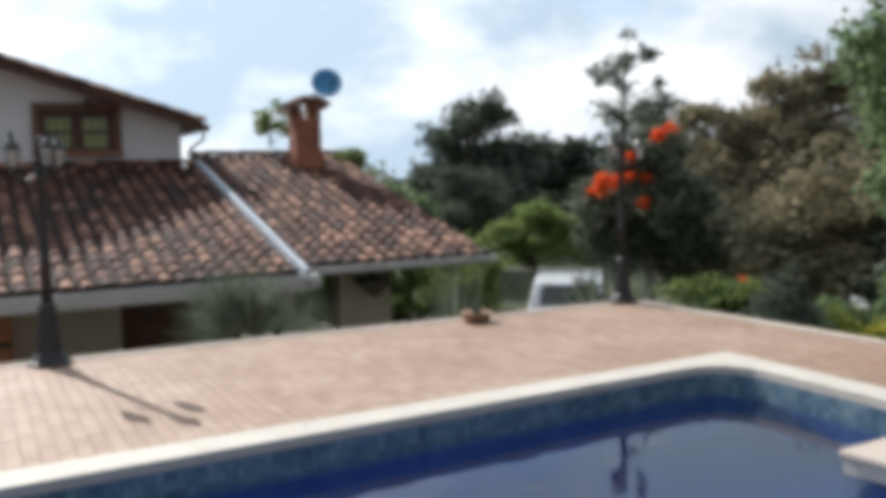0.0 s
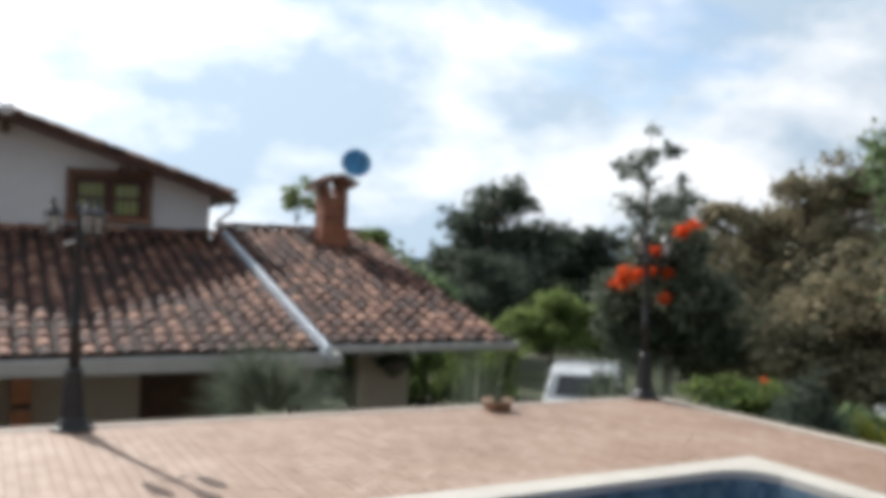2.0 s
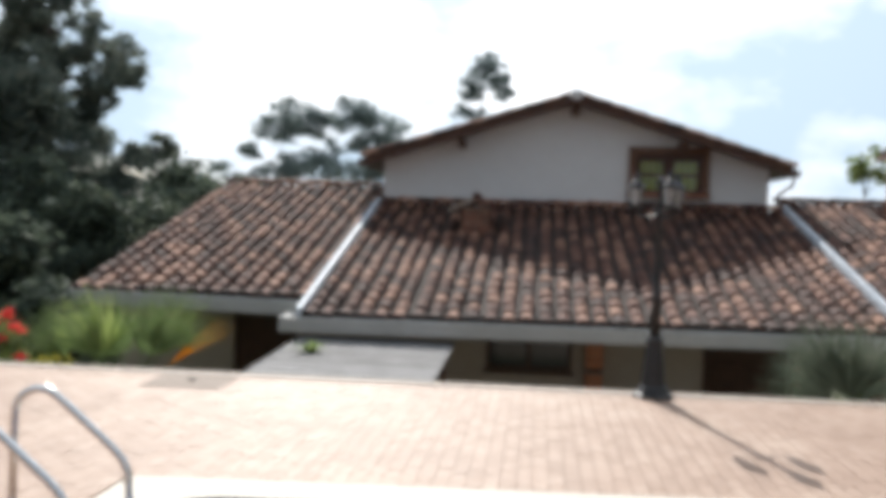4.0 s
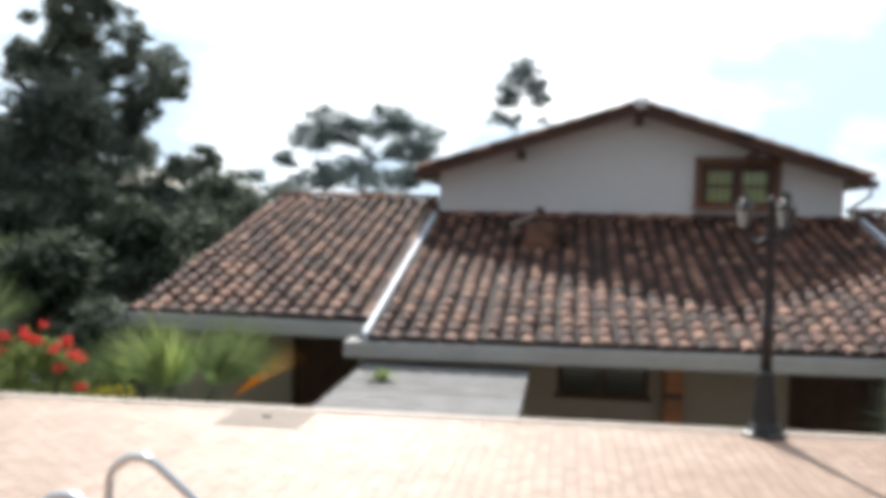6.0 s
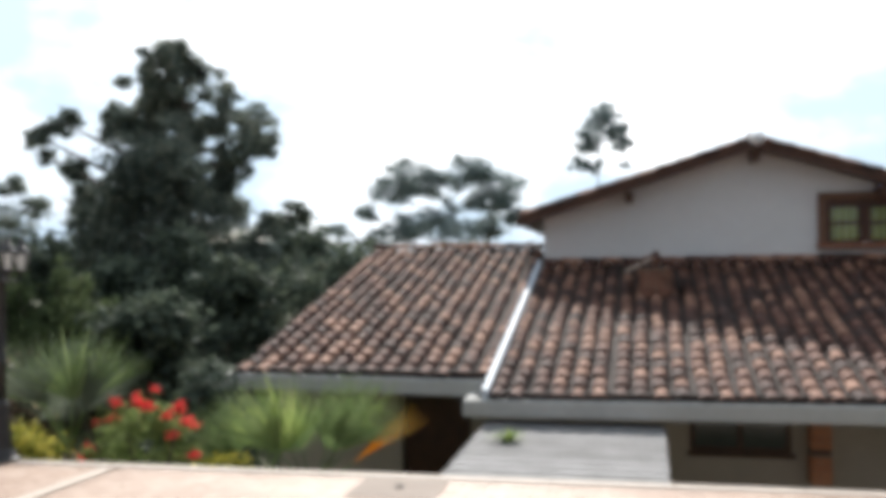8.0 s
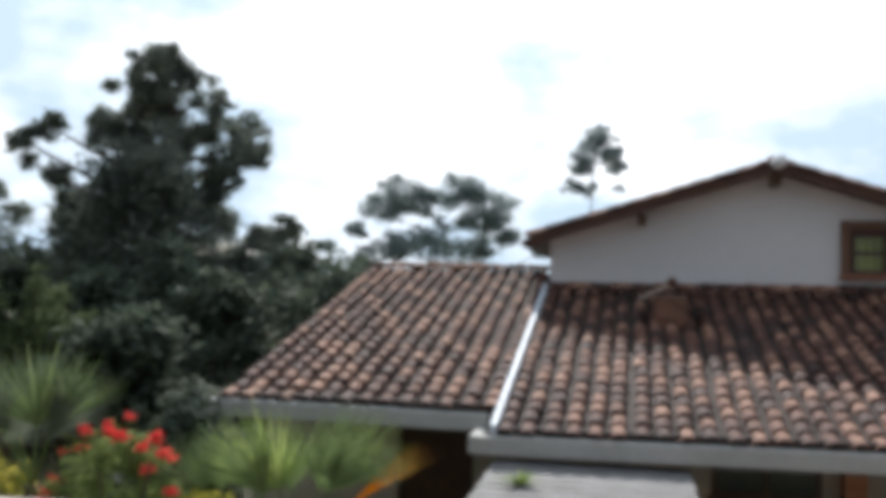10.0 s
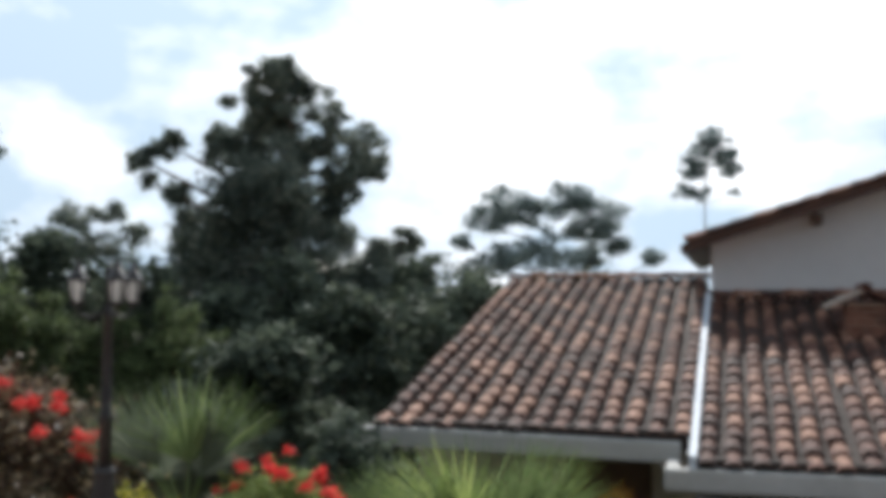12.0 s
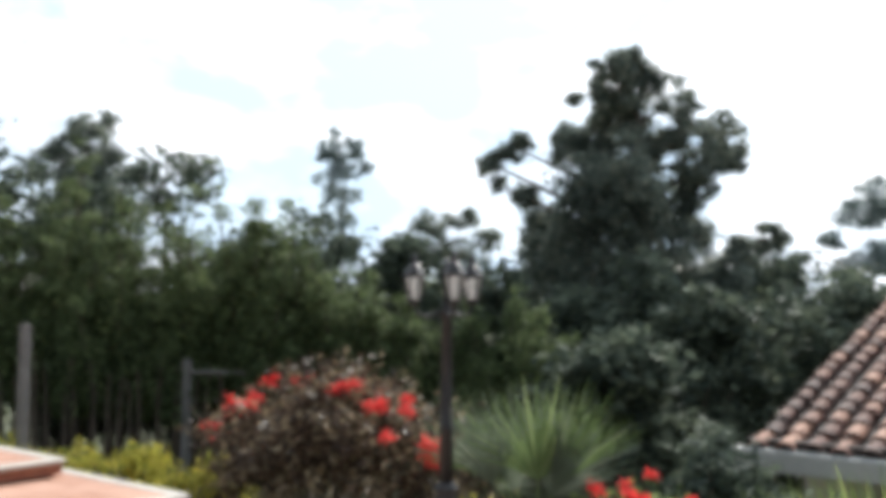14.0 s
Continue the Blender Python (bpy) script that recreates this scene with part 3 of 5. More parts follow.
def gable_wall():
    """Upper front wall with its gable and the window opening."""
    y0, y1 = 17.1, 17.3
    hx0, hx1, hz0, hz1 = 1.15, 2.40, 2.25, 2.96
    bm = bmesh.new()

    def top(x):
        return 3.84 - 0.311 * abs(x)
    for a, b in ((-3.62, 0), (0, hx0), (hx0, hx1), (hx1, 3.62)):
        spans = [(1.2, None)] if a != hx0 else [(1.2, hz0), (hz1, None)]
        for lo, hi in spans:
            za, zb = (hi, hi) if hi else (top(a), top(b))
            q = [(a, lo), (b, lo), (b, zb), (a, za)]
            f = [bm.verts.new((x, y0, z)) for x, z in q]
            g = [bm.verts.new((x, y1, z)) for x, z in q]
            bm.faces.new(f)
            bm.faces.new(list(reversed(g)))
            for i in range(4):
                bm.faces.new((f[(i + 1) % 4], f[i], g[i], g[(i + 1) % 4]))
    bmesh.ops.remove_doubles(bm, verts=bm.verts, dist=0.0005)
    part("upper_wall", bm, PLASTER, house, "smooth white plaster gable wall")
    for x in (-3.62, 3.42):
        part("upper_wall", box(x, x + 0.2, 17.301, 24.0, 1.0, 2.72), PLASTER, house)
    part("upper_wall", box(-3.62, 3.62, 23.8, 24.0, 1.0, 2.7), PLASTER, house)
    # window: broad casing, two casements with two panes each, sill, curtain behind
    win = part("window", box(hx0 - 0.12, hx1 + 0.12, 16.97, 17.099, hz1, hz1 + 0.12, 0.01), CASING, house, "brown wooden window with four panes")
    for x in (hx0 - 0.12, hx1):
        part("casing", box(x, x + 0.12, 16.972, 17.099, hz0 - 0.03, hz1 - 0.001, 0.01), CASING, win)
    part("window_sill", box(hx0 - 0.14, hx1 + 0.14, 16.93, 17.12, hz0 - 0.12, hz0 - 0.031, 0.01), SILL_WOOD, win, "red-brown wooden sill")
    part("head", box(hx0, hx1, 17.02, 17.15, hz1 - 0.09, hz1 - 0.002), WOOD, win)
    for x in (hx0, hx1 - 0.06):
        part("jamb", box(x + 0.001, x + 0.059, 17.02, 17.15, hz0 - 0.03, hz1 - 0.091, 0.006), WOOD, win)
    mid = (hx0 + hx1) / 2
    part("mullion", box(mid - 0.06, mid + 0.06, 17.03, 17.13, hz0, hz1 - 0.091, 0.006), WOOD, win)
    zm = (hz0 + hz1 - 0.09) / 2
    for a, b in ((hx0 + 0.06, mid - 0.06), (mid + 0.06, hx1 - 0.06)):
        for z0, z1 in ((hz0 - 0.03, hz0 + 0.03), (zm - 0.025, zm + 0.025), (hz1 - 0.135, hz1 - 0.092)):
            part("glazing_bar", box(a, b, 17.05, 17.11, z0, z1, 0.004), WOOD, win)
        for x in (a, b - 0.035):
            part("glazing_bar", box(x, x + 0.035, 17.051, 17.109, hz0 + 0.031, hz1 - 0.136, 0.004), WOOD, win)
        for z0, z1 in ((hz0 + 0.03, zm - 0.025), (zm + 0.025, hz1 - 0.136)):
            g = part("pane", box(a + 0.035, b - 0.035, 17.075, 17.081, z0, z1), GLASS, win)
            g.visible_shadow = False
    verts, faces = [], []
    for i in range(61):
        x = hx0 + (hx1 - hx0) * i / 60
        y = 17.20 + 0.02 * math.sin(i * 1.1)
        verts += [(x, y, hz0), (x, y, hz1)]
        if i:
            faces.append((2 * i - 2, 2 * i, 2 * i + 1, 2 * i - 1))
    quick_mesh("curtain", verts, faces, CURTAIN, win, "yellow-green curtain", True)


gable_wall()


def upper_roof():
    """Gable roof of the upper storey, seen along its rake."""
    for s in (-1, 1):
        e, r = (s * 4.06, 2.68), (0.0, 3.94)
        c = [(e[0], 16.62, e[1]), (r[0], 16.62, r[1]), (r[0], 24.4, r[1]), (e[0], 24.4, e[1])]
        roof = part("upper_roof", slab(c if s < 0 else list(reversed(c)), 0.10), WOOD, house, "upper tiled roof on dark boards")
        part("rake_board", slab([(s * 4.04, 16.60, 2.60), (0, 16.60, 3.86), (0, 16.64, 3.86), (s * 4.04, 16.64, 2.60)], 0.05), WOOD, roof)
        # tiles along the rake, stepped
        n = 12
        me = tile_mesh(0.115, 0.42)
        for i in range(n):
            f = (i + 0.2) / n
            x, z = e[0] * (1 - f), e[1] + (r[1] - e[1]) * f
            for j, y in enumerate((16.70, 16.93, 17.16)):
                t = new("rake_tile", me)
                t.parent = roof
                t.matrix_basis = Matrix.Translation((x, y, z + 0.035 + 0.004 * (j % 2))) @ Euler((0, 0.30 * s, 0)).to_matrix().to_4x4() @ Euler((0, 0, radians(90 * s))).to_matrix().to_4x4()
    # ridge
    ridge = part("ridge_cap", tube([(0, 16.56, 3.98), (0, 20.0, 3.99), (0, 24.4, 3.98)], 0.10, 10), TILE, house, "row of ridge tiles", True)
    part("ridge_end", lathe([(0.02, -0.1), (0.10, -0.06), (0.13, 0.02), (0.09, 0.09), (0.02, 0.13)], 10, at=(0, 16.57, 3.95)), PLASTER, ridge, "whitewashed ridge end")
    for x in (-2.1, 0, 2.0):
        z = 3.78 - 0.311 * abs(x)
        part("purlin", box(x - 0.07, x + 0.07, 16.66, 17.099, z - 0.16, z, 0.01), WOOD, house, "dark purlin end")


def tile_mesh(r, length):
    """A barrel tile: half a tapering tube with thickness; its lower end is at y = 0, it runs up along y."""
    verts, faces = [], []
    seg = 6
    for y, rr in ((0.0, r), (length, r * 0.82)):
        for q in (rr, rr - 0.014):
            for i in range(seg + 1):
                a = math.pi * i / seg
                verts.append((q * math.cos(a), y, q * math.sin(a) * 0.85))
    k = seg + 1
    for i in range(seg):
        faces.append((i, i + 1, 2 * k + i + 1, 2 * k + i))
        faces.append((k + i + 1, k + i, 3 * k + i, 3 * k + i + 1))
        faces.append((i + 1, i, k + i, k + i + 1))
    me = bpy.data.meshes.new("roof_tile")
    me.from_pydata(verts, [], faces)
    me.materials.append(TILE)
    return me


upper_roof()


def lower_roof(name, x0, x1, y0, y1, label, single_rows, lean=0.0):
    """One plane of the lower roof: boards, channel tiles, and rows of barrel tiles; the lowest rows are single pieces."""
    def zr(x, y):
        return roof_z(y, x, lean)
    c = [(x0, y0, zr(x0, y0) - 0.05), (x1, y0, zr(x1, y0) - 0.05), (x1, y1, zr(x1, y1) - 0.05), (x0, y1, zr(x0, y1) - 0.05)]
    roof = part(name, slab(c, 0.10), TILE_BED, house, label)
    step, gap = 0.315, 0.236
    cols = max(1, round((x1 - x0) / gap))
    gap = (x1 - x0) / cols
    rows = int((y1 - y0) / (step * 0.961)) + 1
    tilt = math.atan(PITCH)
    me = tile_mesh(0.088, 0.43)
    base = np.array([v.co[:] for v in me.vertices])
    polys = [tuple(p.vertices) for p in me.polygons]
    verts, faces = [], []
    rng = random.Random(len(name) * 7 + int(x0 * 10))
    sway = [rng.uniform(-0.014, 0.014) for _ in range(cols)]
    for r in range(rows):
        for k in range(cols):
            x = x0 + gap * (k + 0.5) + sway[k] + rng.uniform(-0.012, 0.012)
            y = y0 - 0.06 + r * step * 0.961 + rng.uniform(-0.03, 0.03)
            if y + 0.40 > y1 + 0.2:
                continue
            m = Matrix.Translation((x, y, zr(x, y) - 0.006 + rng.uniform(-0.006, 0.008))) @ Euler((tilt - 0.070 + rng.uniform(-0.015, 0.015), rng.uniform(-0.04, 0.04), rng.uniform(-0.025, 0.025))).to_matrix().to_4x4()
            if r < single_rows:
                t = new("tile", me)
                t.parent = roof
                t.matrix_basis = m
            else:
                o = len(verts)
                mm = np.array(m)
                verts.extend(map(tuple, base @ mm[:3, :3].T + mm[:3, 3]))
                faces.extend(tuple(o + q for q in p) for p in polys)
    if verts:
        tagged(quick_mesh("upper_tiles", verts, faces, TILE, roof, "rows of clay roof tiles"), kind="stuff")
    # mortar closes the open ends of the lowest tiles, in the shade-dark channel colour
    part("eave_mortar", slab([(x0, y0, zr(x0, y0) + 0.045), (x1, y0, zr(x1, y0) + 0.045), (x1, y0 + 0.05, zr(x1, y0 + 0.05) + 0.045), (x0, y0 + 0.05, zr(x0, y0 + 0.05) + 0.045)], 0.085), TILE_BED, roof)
    # ridge of half-round caps
    n = max(2, round((x1 - x0) / 0.36))
    cap = tile_mesh(0.12, 0.41)
    for i in range(n):
        t = new("ridge_tile", cap)
        t.parent = roof
        x = x0 + (x1 - x0) * i / n
        t.matrix_basis = Matrix.Translation((x, y1 + rng.uniform(-0.015, 0.015), zr(x, y1) + 0.01 + 0.008 * (i % 2))) @ Euler((0, rng.uniform(-0.02, 0.02), radians(-90))).to_matrix().to_4x4()
    return roof


XL, XI, XJ, XR = -7.06, -3.66, 3.86, 7.05
lower_roof("front_roof", XI, XJ, EAVE_Y, 16.98, "front roof of weathered clay barrel tiles", 9, LEAN)
lower_roof("wing_roof", XL, XI - 0.02, 11.60, 18.05, "wing roof of weathered clay barrel tiles", 18)
lower_roof("wing_roof", XJ + 0.02, XR, 11.38, 17.75, "wing roof of weathered clay barrel tiles", 18)
# back slopes
for a, b, y in ((XL, XI - 0.1, 18.05), (XJ + 0.1, XR, 17.75)):
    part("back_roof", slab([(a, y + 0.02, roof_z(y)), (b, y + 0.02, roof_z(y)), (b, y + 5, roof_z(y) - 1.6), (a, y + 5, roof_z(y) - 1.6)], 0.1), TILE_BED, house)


def flashing(x, y0, y1, skew=0.0):
    def zf(y):
        return roof_z(y, x, LEAN) + 0.105
    c = [(x - 0.035 + skew, y0, zf(y0)), (x + 0.035 + skew, y0, zf(y0)), (x + 0.035, y1, zf(y1)), (x - 0.035, y1, zf(y1))]
    part("flashing", slab(c, 0.16), METAL_STRIP, house, "pale metal flashing strip")


flashing(XI - 0.005, 10.96, 16.9)
flashing(XJ + 0.01, 10.86, 16.9, 0.05)


# gutters / concrete eave beams
def eave_beam(x0, x1, y, z0, z1, height, label=""):
    """A beam along the eaves with its own small fall, from z0 at one end to z1 at the other (tops)."""
    bm = slab([(x0, y, z0), (x1, y, z1), (x1, y + 0.13, z1), (x0, y + 0.13, z0)], height)
    bmesh.ops.bevel(bm, geom=list(bm.edges), offset=0.012, segments=1, affect="EDGES")
    return part("eave_beam", bm, FASCIA, house, label)


eave_beam(-3.92, 4.12, 10.92, 0.262, 0.325, 0.20, "grey painted eave beam")
eave_beam(-7.14, -3.80, 11.46, 0.455, 0.425, 0.20)
eave_beam(4.02, 7.12, 11.25, 0.385, 0.405, 0.105)
part("eave_beam", box(-3.92, -3.80, 11.052, 11.458, 0.066, 0.27, 0.012), FASCIA, house)
part("eave_beam", box(4.00, 4.12, 11.052, 11.248, 0.125, 0.325, 0.012), FASCIA, house)
part("gutter_stub", box(3.93, 4.10, 10.76, 10.915, 0.17, 0.33, 0.02), FASCIA, house, "short pale gutter end")

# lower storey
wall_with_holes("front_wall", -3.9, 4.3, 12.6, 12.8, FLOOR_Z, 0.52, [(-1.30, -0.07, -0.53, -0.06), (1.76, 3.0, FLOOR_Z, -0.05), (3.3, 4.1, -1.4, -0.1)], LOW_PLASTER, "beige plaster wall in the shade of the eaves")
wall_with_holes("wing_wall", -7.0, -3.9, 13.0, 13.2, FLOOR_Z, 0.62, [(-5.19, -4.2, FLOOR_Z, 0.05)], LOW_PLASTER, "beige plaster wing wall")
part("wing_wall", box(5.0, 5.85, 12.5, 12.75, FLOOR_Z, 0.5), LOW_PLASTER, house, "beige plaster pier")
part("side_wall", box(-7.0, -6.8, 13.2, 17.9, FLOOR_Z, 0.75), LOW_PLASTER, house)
# gloom of the rooms behind the openings is put into this wall's dark colour
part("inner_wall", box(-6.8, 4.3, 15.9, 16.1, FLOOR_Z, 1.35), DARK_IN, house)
part("inner_door", box(-5.18, -4.21, 13.1, 13.17, FLOOR_Z, 0.04), WOOD, house, "dark brown wooden wing door")
part("house_floor", box(-7.0, 7.0, 11.4, 17.9, FLOOR_Z - 0.3, FLOOR_Z), COVER, house, "tiled ground floor")
w = part("window", box(-1.299, -0.071, 12.58, 12.7, -0.13, -0.061), WOOD, house, "dark wooden lower window")
part("window_sill", box(-1.34, -0.03, 12.54, 12.599, -0.59, -0.531), WOOD, w)
part("rail", box(-1.299, -0.071, 12.61, 12.68, -0.529, -0.48), WOOD, w)
for x in (-1.299, -0.715, -0.131):
    part("jamb", box(x, x + 0.06, 12.59, 12.69, -0.479, -0.131), WOOD, w)
for x in (-1.239, -0.655):
    part("pane", box(x, x + 0.524, 12.62, 12.626, -0.479, -0.131), DARK_GLASS, w)
d = part("door", box(1.82, 2.94, 12.78, 12.83, FLOOR_Z, -0.1), WOOD, house, "dark wooden door in the shade")
part("door_frame", box(1.761, 1.82, 12.57, 12.77, FLOOR_Z, -0.051), WOOD, d)
part("door_frame", box(2.94, 2.999, 12.57, 12.77, FLOOR_Z, -0.051), WOOD, d)
for i, x in enumerate((1.95, 2.45)):
    part("door_panel", box(x, x + 0.38, 12.755, 12.779, -1.1, -0.3, 0.01), WOOD, d)


def brick_pier(parent, x0, x1, y0, y1, z0, z1, name="brick", core="brick_core", mat=None):
    """A stack of bricks round a mortar core."""
    part(core, box(x0 + 0.012, x1 - 0.012, y0 + 0.012, y1 - 0.012, z0, z1), MORTAR, parent)
    h = 0.085
    rows = int((z1 - z0) / h)
    for r in range(rows):
        za, zb = z0 + r * h, z0 + (r + 1) * h - 0.014
        m = max(1, round((x1 - x0) / 0.24))
        cut = [x0] + [x0 + (x1 - x0) * (k + (0.5 if r % 2 else 0.0)) / m for k in range(0 if r % 2 else 1, m)] + [x1]
        for a, b in zip(cut, cut[1:]):
            if b - a > 0.03:
                part(name, box(a + 0.005, b - 0.005, y0, y1, za, zb), mat or BRICK, parent)


pier = part("brick_pier", box(0.10, 0.37, 12.3, 12.59, 0.015, 0.30), PIER_BRICK, house, "orange brick pier with a dark gap")
brick_pier(pier, 0.11, 0.36, 12.32, 12.58, FLOOR_Z + 1.4, -0.50, mat=PIER_BRICK)
brick_pier(pier, 0.11, 0.36, 12.32, 12.58, -0.42, 0.0, mat=PIER_BRICK)
part("dark_band", box(0.12, 0.35, 12.34, 12.57, -0.5, -0.42), WOOD, pier)


def hanging_basket(x, y, z):
    t = thing("hanging_basket", "dark hanging basket under the porch eaves", "hanging basket", (x, y, z))
    part("bowl", lathe([(0.05, -0.26), (0.16, -0.16), (0.22, -0.04), (0.23, 0.0), (0.20, 0.0)], 14), DARK_IN, t, smooth=True)
    for k in range(3):
        q = 2.094 * k
        part("chain", tube([(0.21 * math.cos(q), 0.21 * math.sin(q), 0.0), (0.0, 0.0, 0.34)], 0.006, 5), IRON, t)
    leaves("foliage", [(0, 0, 0.04, 0.2), (0.16, 0, -0.06, 0.13), (-0.16, 0, -0.05, 0.13)], 420, 0.08, DARK_LEAF, t, np.random.default_rng(55))


hanging_basket(5.42, 12.1, 0.06)
part("downpipe", tube([(3.98, 16.75, 2.60), (3.98, 16.8, 2.42), (3.78, 17.06, 2.25), (3.78, 17.06, 2.05)], 0.03, 8), FASCIA, house, "thin grey downpipe")


# ---- chimneys, dish, canopy ----
def big_chimney():
    c = part("chimney", box(5.69, 6.25, 16.5, 17.05, 1.5, 2.2), BRICK, house, "orange brick chimney with an open vent and tile cap")
    brick_pier(c, 5.71, 6.23, 16.52, 17.03, 2.2, 2.80)
    # legs on both sides of the open vent
    for x, top in ((5.71, 3.05), (6.06, 3.14)):
        brick_pier(c, x, x + 0.17, 16.52, 17.03, 2.80, top)
    for s in (-1, 1):
        q = [(5.99 + s * 0.46, 16.4, 2.98), (5.99, 16.4, 3.24), (5.99, 17.15, 3.24), (5.99 + s * 0.46, 17.15, 2.98)]
        if s > 0:
            q = [(6.33, 16.4, 3.06), (5.99, 16.4, 3.24), (5.99, 17.15, 3.24), (6.33, 17.15, 3.06)]
        cap = part("cap", slab(q if s < 0 else list(reversed(q)), 0.07), TILE, c, "small tiled chimney cap")
        for k in range(3):
            t = new("tile", tile_mesh(0.10, 0.40))
            t.parent = cap
            t.matrix_basis = Matrix.Translation((5.99 + s * 0.42, 16.52 + k * 0.22, 3.02 if s < 0 else 3.05)) @ Euler((0, 0.48 * s, 0)).to_matrix().to_4x4() @ Euler((0, 0, radians(90 * s))).to_matrix().to_4x4()


big_chimney()


def small_chimney():
    c = part("vent_chimney", box(-1.93, -1.43, 15.05, 15.5, 1.1, 1.44), SHADED_BRICK, house, "squat brick vent with a tile cap")
    brick_pier(c, -1.92, -1.44, 15.06, 15.49, 1.44, 1.80, mat=SHADED_BRICK)
    for s in (-1, 1):
        q = [(-1.68 + s * 0.47, 14.93, 1.78), (-1.68, 14.93, 2.0), (-1.68, 15.62, 2.0), (-1.68 + s * 0.47, 15.62, 1.78)]
        # one slope gets a pale colour in place of the sun on it
        part("cap", slab(q if s < 0 else list(reversed(q)), 0.05), EDGE_STONE if s < 0 else TILE, c, "mortar-covered cap slope with sunlight painted into its pale colour" if s < 0 else "")
    part("cap_ridge", tube([(-1.68, 14.9, 2.0), (-1.68, 15.66, 2.0)], 0.07, 8), TILE, c)


small_chimney()


def dish():
    t = thing("satellite_dish", "round blue satellite dish on the chimney", "satellite dish", (6.325, 16.42, 3.25))
    prof = [(0.0, 0.0), (0.10, 0.008), (0.20, 0.03), (0.29, 0.065), (0.30, 0.075), (0.28, 0.075), (0.19, 0.045), (0.10, 0.022), (0.001, 0.014)]
    bm = lathe(prof[1:], 24)
    ob = part("reflector", bm, DISH_BLUE, t, smooth=True)
    ob.matrix_basis = Matrix.Translation((0.0, 0, 0.22)) @ Euler((radians(72), radians(0), radians(-14))).to_matrix().to_4x4()
    part("arm", tube([(0.0, -0.02, -0.02), (0.02, -0.2, 0.12), (0.04, -0.32, 0.26)], 0.012, 6), IRON, t)
    part("feed", tube([(0.04, -0.34, 0.24), (0.04, -0.30, 0.32)], 0.025, 8), IRON, t)
    part("mast", tube([(0.0, 0.05, 0.2), (-0.02, 0.08, 0.0), (-0.12, 0.1, -0.1), (-0.12, 0.1, -0.5)], 0.018, 8), IRON, t)


dish()


def canopy():
    t = thing("board_canopy", "grey weathered board canopy sloping below the eaves", "canopy")
    n = 12
    y0, y1, za, zb = 8.50, 11.15, -0.10, 0.0
    for i in range(n):
        a, b = y0 + (y1 - y0) * i / n, y0 + (y1 - y0) * (i + 1) / n + 0.03
        z0, z1 = za + (zb - za) * i / n, za + (zb - za) * (i + 1) / n
        o = 0.012 * (i % 2)
        part("board", slab([(-3.66 + o, a, z0 + 0.008), (-1.63 - o, a, z0 + 0.008), (-1.63 - o, b, z1), (-3.66 + o, b, z1)], 0.02), BOARD, t)
    for x in (-3.6, -1.8):
        part("rafter", slab([(x, y0, za - 0.03), (x + 0.08, y0, za - 0.03), (x + 0.08, y1, zb - 0.03), (x, y1, zb - 0.03)], 0.08), WOOD, t)
        for y, z in ((8.6, -0.2), (11.0, -0.12)):
            part("post", box(x, x + 0.08, y, y + 0.08, FLOOR_Z - 0.3, z), WOOD, t)


canopy()


# ---- lamp posts ----
def lamp_post():
    t = thing("lamp_post", "dark cast-iron lamp post with three lanterns on the terrace edge", "lamp post", group="terrace lamp posts")
    part("foot", lathe([(0.19, 0.0), (0.19, 0.03), (0.155, 0.05), (0.14, 0.09), (0.115, 0.12), (0.075, 0.50), (0.085, 0.53), (0.06, 0.57)], 8), IRON, t)
    part("shaft", lathe([(0.05, 0.57), (0.045, 0.9), (0.055, 0.92), (0.04, 0.95), (0.034, 1.66), (0.05, 1.68), (0.03, 1.72), (0.022, 1.95), (0.04, 1.97), (0.012, 2.05)], 12), IRON, t, smooth=True)
    for a in (174, 40, 285):
        c, s = math.cos(radians(a)), math.sin(radians(a))
        part("arm", tube([(0.02 * c, 0.02 * s, 1.70), (0.12 * c, 0.12 * s, 1.66), (0.2 * c, 0.2 * s, 1.68), (0.22 * c, 0.22 * s, 1.75)], 0.012, 6), IRON, t)
        x, y = 0.22 * c, 0.22 * s
        lan = part("lantern", lathe([(0.03, 1.74), (0.05, 1.76), (0.05, 1.775)], 6, at=(x, y, 0)), IRON, t, "six-sided lantern with pale glass")
        part("glass", lathe([(0.038, 1.776), (0.062, 1.93)], 6, at=(x, y, 0)), LAMP_GLASS, lan, "pale frosted glass")
        part("roof", lathe([(0.082, 1.931), (0.078, 1.945), (0.042, 2.0), (0.02, 2.02), (0.025, 2.05), (0.006, 2.09)], 6, at=(x, y, 0)), IRON, lan)
        for k in range(6):
            b = radians(60 * k)
            part("glass_bar", tube([(x + 0.042 * math.cos(b), y + 0.042 * math.sin(b), 1.775), (x + 0.066 * math.cos(b), y + 0.066 * math.sin(b), 1.935)], 0.007, 4), IRON, lan)
    return t


post = lamp_post()
post.matrix_basis = pose(0.49, 7.92, 0.0)
copy_thing(post, pose(7.08, 8.17, 0.0, 0, 0, 30))
copy_thing(post, pose(-7.70, 7.88, 0.0, 0, 0, 36))


